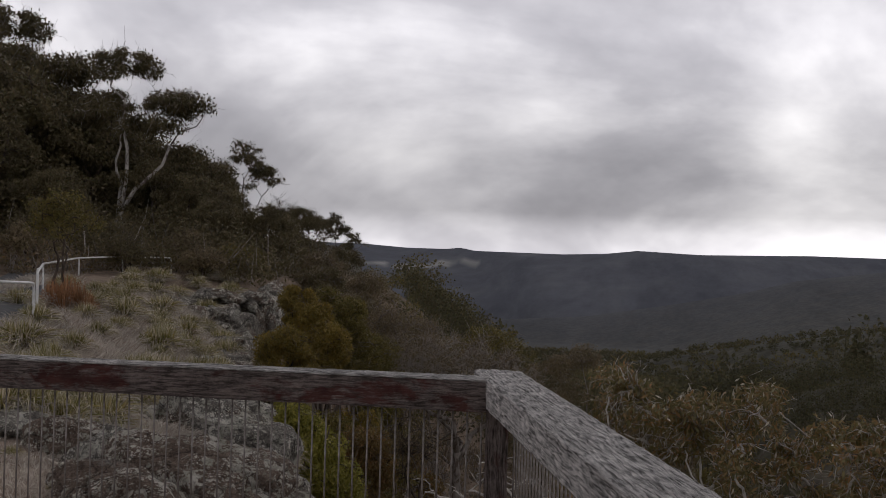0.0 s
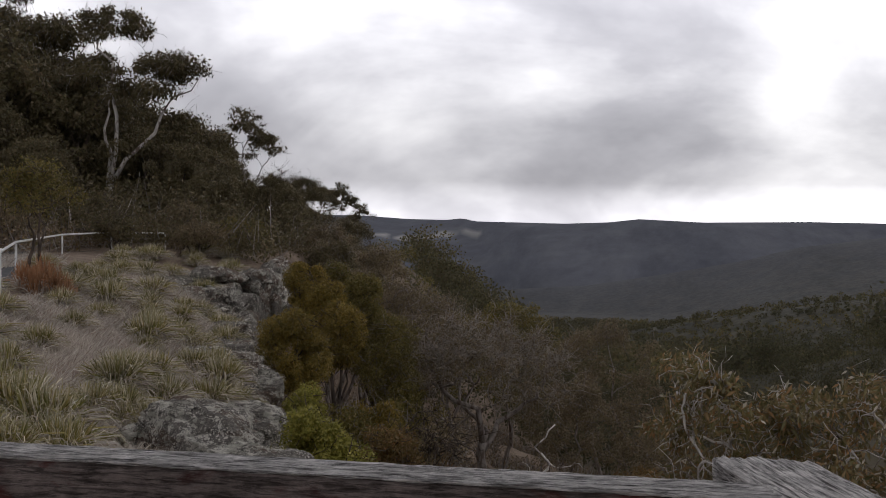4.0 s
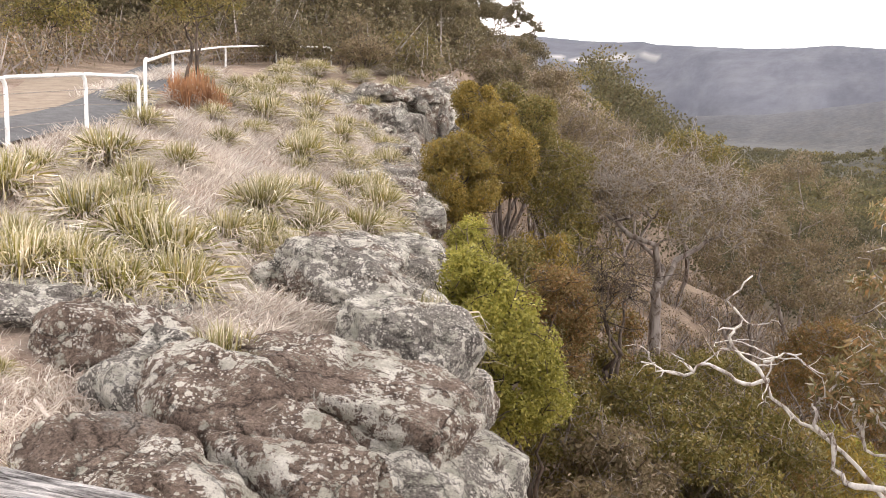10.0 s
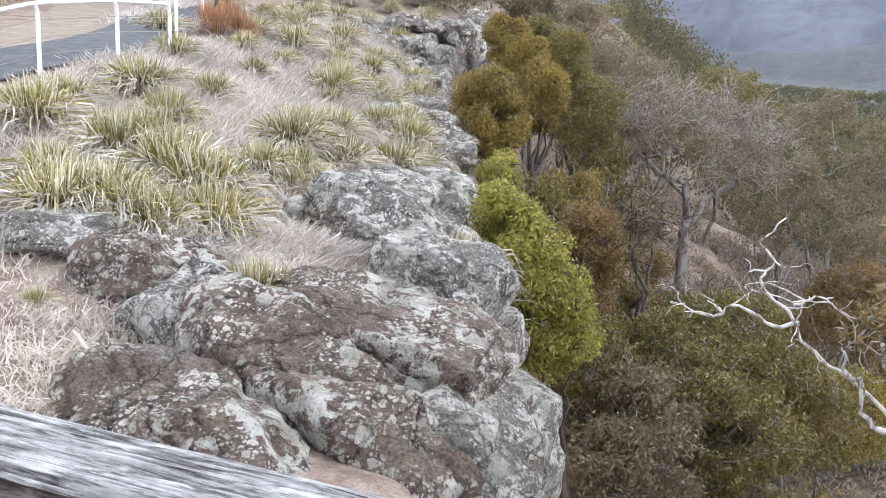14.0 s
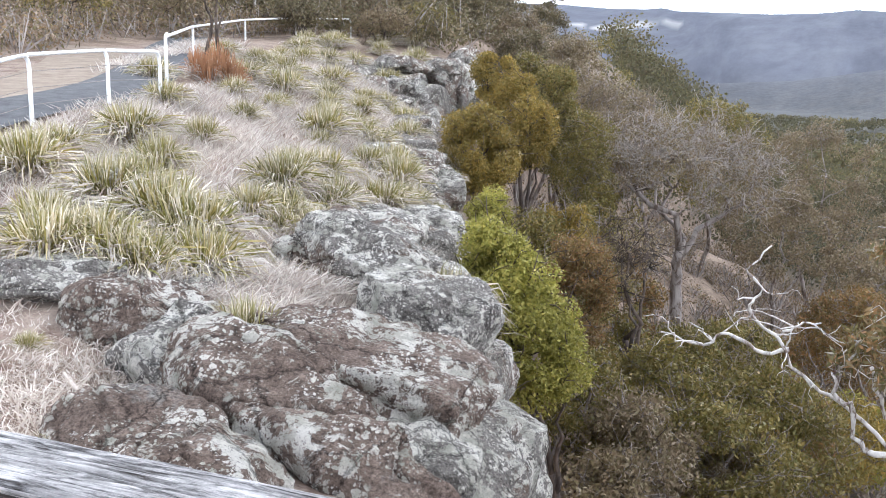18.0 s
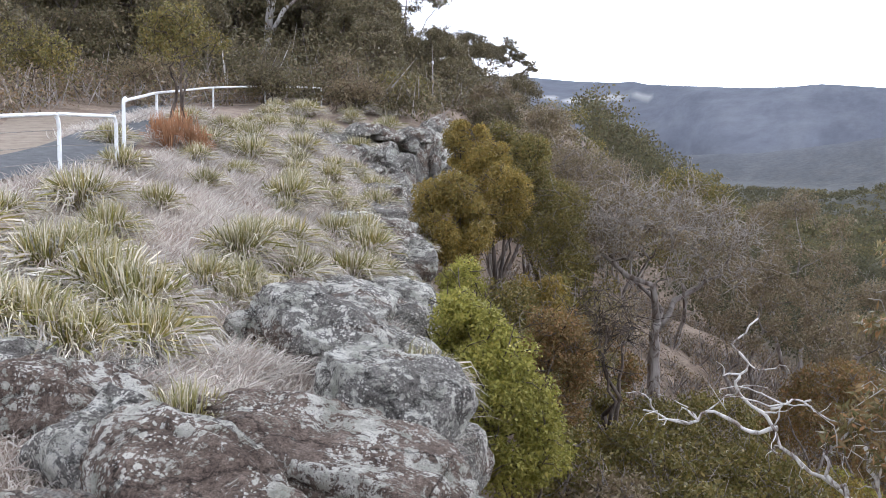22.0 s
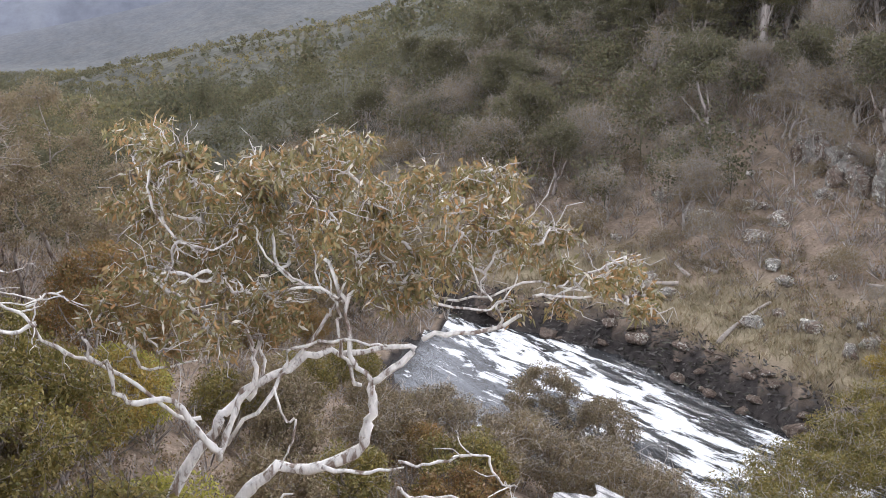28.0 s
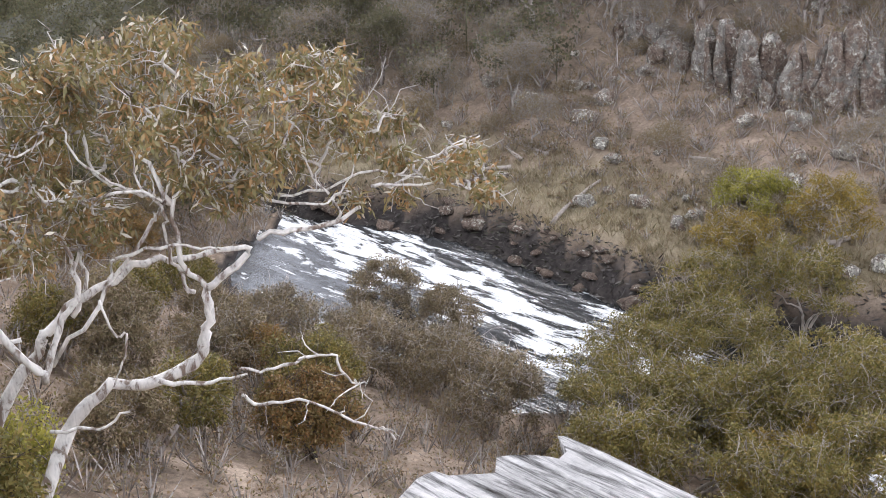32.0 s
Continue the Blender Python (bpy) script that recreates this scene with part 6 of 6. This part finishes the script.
rg = np.random.default_rng(31)
models = [tussock(k, 560, 0.41, 0.42, BLADE_ARC) for k in range(4)] + [tussock(9, 200, 0.5, 0.22, BLADE_RUST)]
for m in models[:4]:
    tagged(m, "spiky green and straw grass tussock", "grass", "grass tussocks")
tagged(models[4], "rust-red dry grass clump beside the path", "grass", "rust grass clumps")
spots = [(-4.34, 11.2, 1.15), (-4.5, 9.2, 1.1), (-3.1, 8.6, 1.25), (-2.75, 8.3, 1.2), (-2.8, 11.4, 1.15), (-2.3, 11.6, 1.0), (-2.27, 15.8, 1.1), (-3.3, 15.8, 1.2), (-1.7, 9.3, 0.95), (-1.75, 6.3, 0.8), (-3.8, 10.5, 0.9),
         (-4.45, 18.2, 1.3), (-5.05, 17.9, 1.1), (-3.5, 9.2, 1.0), (-2.4, 7.5, 1.0), (-2.75, 7.2, 1.0), (-3.2, 7.4, 1.05), (-2.2, 9.9, 0.9), (-2.0, 13.2, 1.1), (-2.7, 13.0, 1.0)]
for k in range(104):
    yy = 6.9 + 16 * rg.uniform(0, 1) ** 1.1
    xx = float(edge_x(yy)) - 0.35 - rg.uniform(0.0, 1.0) ** 1.2 * (3.2 if yy < 9 else 3.9)
    if (yy < 8.3 and xx > -2.9) or (yy > 10.5 and xx < float(edge_x(yy)) - 2.0 and k % 4):
        continue
    spots.append((xx, yy, rg.uniform(0.5, 1.1)))
for k in range(22):
    yy = rg.uniform(9.5, 24)
    spots.append((float(edge_x(yy)) + rg.uniform(-0.15, 0.35), yy, rg.uniform(0.5, 0.9)))
for k in range(24):
    spots.append((rg.uniform(-6, -2.6), rg.uniform(20, 30), rg.uniform(0.7, 1.2)))
for k, (xx, yy, sc) in reversed(list(enumerate(spots))):
    m = models[k % 4]
    zz = gz(xx, yy) if xx < float(edge_x(yy)) else float(edge_z(yy)) - 0.25
    if k < 4:
        m.matrix_basis = pose(xx, yy, zz, 0, 0, 0) @ Matrix.Diagonal((sc, sc, sc, 1))
    else:
        copy_thing(m, pose(xx, yy, zz, 0, 0, rg.uniform(0, 360)) @ Matrix.Diagonal((sc, sc, sc * rg.uniform(0.85, 1.15), 1)))
for k, (xx, yy, sc) in enumerate(((-5.25, 16.7, 1.1), (-5.0, 16.9, 1.15), (-5.5, 16.9, 1.0), (-4.8, 16.7, 0.9), (-5.3, 17.2, 1.2))):
    at_ = pose(xx, yy, gz(xx, yy), 0, 0, 71 * k) @ Matrix.Diagonal((sc, sc, sc, 1))
    if k == 0:
        models[4].matrix_basis = at_
    else:
        copy_thing(models[4], at_)

# short dry grass, all over the shelf
db = Buf()
n = 240000
yy = 2.0 + 22 * rg.uniform(0, 1, n) ** 1.5
xx = edge_x(yy) - 0.02 - rg.uniform(0, 1, n) * np.interp(yy, [2, 8, 24], [3.6, 4.6, 5.5])
ok = ~((np.abs(xx + 5.95) < 0.75) & (yy > 6)) & ((yy > 6.5) | (rg.uniform(0, 1, n) < 0.4))
dens = soft_noise(xx, yy, 1.4, 12) + rg.normal(size=n) * 0.6 > -0.45 + 2.2 * ((yy < 7.3) & (xx > edge_x(yy) - 1.75))
xx, yy = xx[ok & dens], yy[ok & dens]
n = len(xx)
root = np.stack([xx, yy, ground_z(xx, yy) - 0.01], -1)
h = rg.uniform(0.03, 0.14, n) * np.interp(yy, [3, 6, 14], [0.4, 0.7, 1.3])
tip = root + np.stack([rg.normal(size=n) * h * 0.8, rg.normal(size=n) * h * 0.8, h], -1)
db.blades(root, tip, rg.normal(size=(n, 3)) * 0.01, np.interp(yy, [3, 7, 14], [0.0026, 0.0042, 0.0075]), rg)
tagged(db.ob("dry_grass", BLADE_DRY, smooth=False), "short bleached dry grass on the clifftop", "grass", kind="stuff")

# bleached grass in the pockets between the slabs
bb = Buf()
for cx, cy, rx, ry_, n, h in ((-2.15, 7.2, 0.55, 0.55, 5200, 0.2), (-2.0, 6.75, 0.35, 0.3, 2200, 0.16), (-1.25, 7.25, 0.3, 0.22, 1500, 0.14), (-2.7, 7.6, 0.5, 0.4, 2600, 0.2), (-0.62, 8.3, 0.25, 0.4, 1300, 0.26), (-1.75, 7.9, 0.3, 0.25, 1500, 0.2), (-2.0, 4.7, 0.5, 0.5, 1100, 0.08), (-2.6, 5.4, 0.5, 0.6, 1300, 0.09)):
    a, d = rg.uniform(0, 6.28, n), rg.uniform(0, 1, n) ** 0.5
    x, y = cx + np.cos(a) * d * rx, cy + np.sin(a) * d * ry_
    tuft = soft_noise(x, y, 0.22, 41) > -0.2
    x, y = x[tuft], y[tuft]
    m = len(x)
    root = np.stack([x, y, ground_z(x, y) - 0.01], -1)
    tip = root + np.stack([rg.normal(size=m) * h * 0.7, rg.normal(size=m) * h * 0.7, h * rg.uniform(0.15, 0.95, m)], -1)
    bb.arcs(root, tip, np.stack([rg.normal(size=m) * 0.02, rg.normal(size=m) * 0.02, rg.uniform(0.1, 0.5, m) * h], -1), 0.0034 * rg.uniform(0.6, 1.4, m), rg)
tagged(bb.ob("bleached_grass", BLADE_DRY, smooth=False), "long bleached grass matted in pockets between slabs", "grass", kind="stuff")
for m_, xx, yy, sc in ((4, -1.78, 4.6, 0.32), (4, -1.62, 4.75, 0.26), (4, -1.95, 4.9, 0.24), (0, -2.02, 4.45, 0.3), (1, -2.75, 5.6, 0.28), (4, -1.2, 7.25, 0.3)):
    copy_thing(models[m_], pose(xx, yy, gz(xx, yy), 0, 0, 130 * xx) @ Matrix.Diagonal((sc / models[m_].scale[0], sc / models[m_].scale[1], sc / models[m_].scale[2], 1)))

# a fallen stick
sb = Buf()
sb.tube(wiggle((-2.25, 4.95, gz(-2.25, 4.95) + 0.16), (-1.75, 4.35, gz(-1.75, 4.35) + 0.12), 8, 0.03, rg), np.linspace(0.008, 0.012, 9), 6)
tagged(sb.ob("stick", STICK), "pale fallen stick lying on dry grass", "stick")


# ---- path, railing and fence ----
def strip(name, pts, width, lift, material, label):
    ln = smooth_line(pts, 8)[:, :2]
    t = np.gradient(ln, axis=0)
    t /= np.linalg.norm(t, axis=1, keepdims=True)
    s = np.stack([t[:, 1], -t[:, 0]], -1)
    cols = [ln + s * width * k for k in (-0.5, -0.25, 0, 0.25, 0.5)]
    v = np.stack([np.concatenate([c, (ground_z(c[:, 0], c[:, 1]) + lift)[:, None]], 1) for c in cols], 1).reshape(-1, 3)
    i = np.arange(len(ln) - 1)[:, None, None] * 5 + np.arange(4)[None, :, None]
    f = (i + np.array([0, 1, 6, 5])).reshape(-1, 4)
    return tagged(mesh_ob(name, v, f, material), label, "path", kind="structure")


strip("verge", [(-7.3, 6, 0), (-6.85, 11, 0), (-6.75, 13.5, 0), (-7.35, 16.5, 0), (-8.2, 19.0, 0), (-9.3, 21.5, 0)], 1.3, 0.02, GRIT, "pale gritty verge beside the path")
strip("pavement", [(-6.3, 6.5, 0), (-5.88, 10.5, 0), (-5.6, 12.5, 0), (-5.7, 14.3, 0), (-6.15, 16.5, 0), (-6.95, 19.5, 0), (-7.8, 22.5, 0), (-8.6, 26.0, 0)], 0.98, 0.05, ASPHALT, "grey asphalt footpath curving into the trees")



def railing(label, tops, height, r=0.023, loop=False):
    """White pipe: a top rail that bends down into each post."""
    root = empty("pipe_railing", (tops[0][0], tops[0][1], gz(tops[0][0], tops[0][1])))
    o = np.array(root.location)
    pts = np.array([(x, y, gz(x, y) + height + dz) for x, y, dz in tops]) - o
    for i in range(len(pts) - 1):
        a, b = pts[i], pts[i + 1]
        d = (b - a) / np.linalg.norm(b - a)
        end = b - d * 0.12
        b1 = Buf()
        lo = np.array([b[0], b[1], b[2] - height - 0.1])
        line = [a, a + (end - a) * 0.5, end, b - d * 0.035 - (0, 0, 0.03), b - (0, 0, 0.12), (b + lo) / 2, lo]
        b1.tube(smooth_line(line, 5), np.full(6 * 5 + 1, r), 8)
        b1.ob("rail", WHITE, root)
    b2 = Buf()
    lo = pts[0] - (0, 0, height + 0.1)
    d = (pts[1] - pts[0]) / np.linalg.norm(pts[1] - pts[0])
    if loop:
        line = [lo, pts[0] - (0, 0, 0.14), pts[0] + d * 0.02 + (0, 0, 0.0), pts[0] + d * 0.22 + (0, 0, 0.03)]
    else:
        line = [lo, (lo + pts[0]) / 2, pts[0]]
    ln = smooth_line(line, 5)
    b2.tube(ln, np.full(len(ln), r), 8)
    b2.ob("post", WHITE, root)
    for zf in (0.25, 0.5, 0.75):
        w = Buf()
        w.tube(np.array([p - (0, 0, height * zf) for p in pts]), np.full(len(pts), 0.004), 4)
        w.ob("wire", METAL, root, "thin sagging wire")
    return tagged(root, label, "railing")


railing("white painted pipe railing beside the footpath", [(-5.9, 7.6, 0.0), (-5.62, 9.3, 0.0), (-5.29, 10.94, 0.04), (-5.07, 12.4, 0.0), (-4.93, 13.7, 0.0)], 0.68)
railing("long white pipe railing curving round the bend", [(-5.02, 14.2, 0.24), (-6.45, 19.6, -0.04), (-7.3, 26.0, -0.12), (-6.6, 28.2, -0.1), (-5.5, 30.0, -0.1)], 0.60, loop=True)


def timber(name, a, b, wide, deep, material, parent, seed, cuts=40, split=0.0, skew=0.0):
    """A weathered beam from a to b with worn edges; its top is at a and b, its first end cut askew."""
    rng = np.random.default_rng(seed)
    a, b = np.array(a, float), np.array(b, float)
    L = np.linalg.norm(b - a)
    prof = []
    m = 31
    for k in range(m):
        y = (k / (m - 1) - 0.5) * wide
        edge = max(0, abs(k / (m - 1) - 0.5) * 2 - 0.75) * 4
        prof.append((y, -0.012 * edge ** 2))
    prof += [(wide / 2, -deep * 0.5), (wide / 2 - 0.006, -deep), (-wide / 2 + 0.006, -deep), (-wide / 2, -deep * 0.5)]
    n = len(prof)
    groove = np.clip(rng.normal(size=n) - 0.4, 0, None) * 0.007
    ragged = rng.uniform(-1, 1, 12)
    v = []
    for i in range(cuts + 1):
        x = L * i / cuts
        for k, (y, z) in enumerate(prof):
            g = groove[k] * (0.5 + 0.5 * math.sin(x * 3.1 + k * 2.3)) if k < m else 0
            end = split * (rng.uniform(-1, 1) * 0.012 + 0.03 * ragged[k // 4]) if i in (0, cuts) else 0
            v.append((x + end + (skew * y if i == 0 else 0), y + rng.normal() * 0.0012, z - g + rng.normal() * 0.0010))
    f = []
    for i in range(cuts):
        for k in range(n):
            p, q = i * n + k, i * n + (k + 1) % n
            f.append((p, q, q + n, p + n))
    f.append(tuple(range(n))[::-1])
    f.append(tuple(range(cuts * n, cuts * n + n)))
    ob = mesh_ob(name, v, f, material, parent, smooth=False)
    d = (b - a) / L
    up = Vector((0, 0, 1))
    xa = Vector(d)
    ya = up.cross(xa).normalized()
    za = xa.cross(ya)
    ob.matrix_basis = Matrix((xa, ya, za)).transposed().to_4x4()
    ob.location = a
    return ob


RAIL_Z = -0.487
CORNER = np.array((1.06, 1.10, RAIL_Z))
left_d = np.array((-0.958, 0.287, 0.0))
LEFT = np.array((1.02, 0.885, RAIL_Z))
back_d = np.array((0.03, -0.9995, 0.0))
fence = empty("timber_fence", (0, 0, 0))
timber("rail", LEFT + left_d * 4.6 - (0, 0, 0.03), LEFT + left_d * 0.06, 0.13, 0.15, WOOD_PAINT, fence, 3, 90)
timber("rail_cap", LEFT + left_d * 4.6 + (0, 0, -0.016), LEFT + left_d * 0.07 + (0, 0, 0.014), 0.135, 0.016, WOOD_TOP, fence, 4, 90, 0.3)
timber("rail", CORNER + (-0.05, 0.125, 0.018), CORNER + back_d * 5.2 + (-0.05, 0, 0.018), 0.24, 0.15, WOOD_TOP, fence, 5, 90, 0.6, 0.3)
base_z = -1.6
for p in (CORNER + back_d * 0.2, LEFT + left_d * 4.5, CORNER + back_d * 2.6, CORNER + back_d * 5.1):
    b = p + (0, 0, -0.13)
    pb = timber("post", (b[0], b[1], base_z - 0.6), (b[0], b[1] + 1e-4, b[2]), 0.1, 0.1, WOOD_PAINT, fence, 8, 12)
    pb.matrix_basis = pose(b[0] - 0.05, b[1], b[2], 0, 90, 0)
for d, L, at_ in ((left_d, 4.5, LEFT), (back_d, 5.1, CORNER)):
    timber("lower_rail", at_ + d * L + (0, 0, -0.93), at_ + d * 0.1 + (0, 0, -0.93), 0.07, 0.09, WOOD_PAINT, fence, 12, 30)
    nb = int(L / 0.072)
    rod = Buf()
    rod.tube(np.array([(0, 0, 0), (0, 0, -0.42), (0, 0, -0.84)]), [0.0048] * 3, 6)
    first = rod.ob("rod", METAL, fence)
    for k in range(1, nb):
        p = at_ + d * (0.06 + 0.072 * k) + (0, 0, -0.12)
        o = first if k == 1 else first.copy()
        if k > 1:
            scene.collection.objects.link(o)
            o.parent = fence
        o.location = p
tagged(fence, "weathered timber fence with worn red paint and upright rods", "fence")
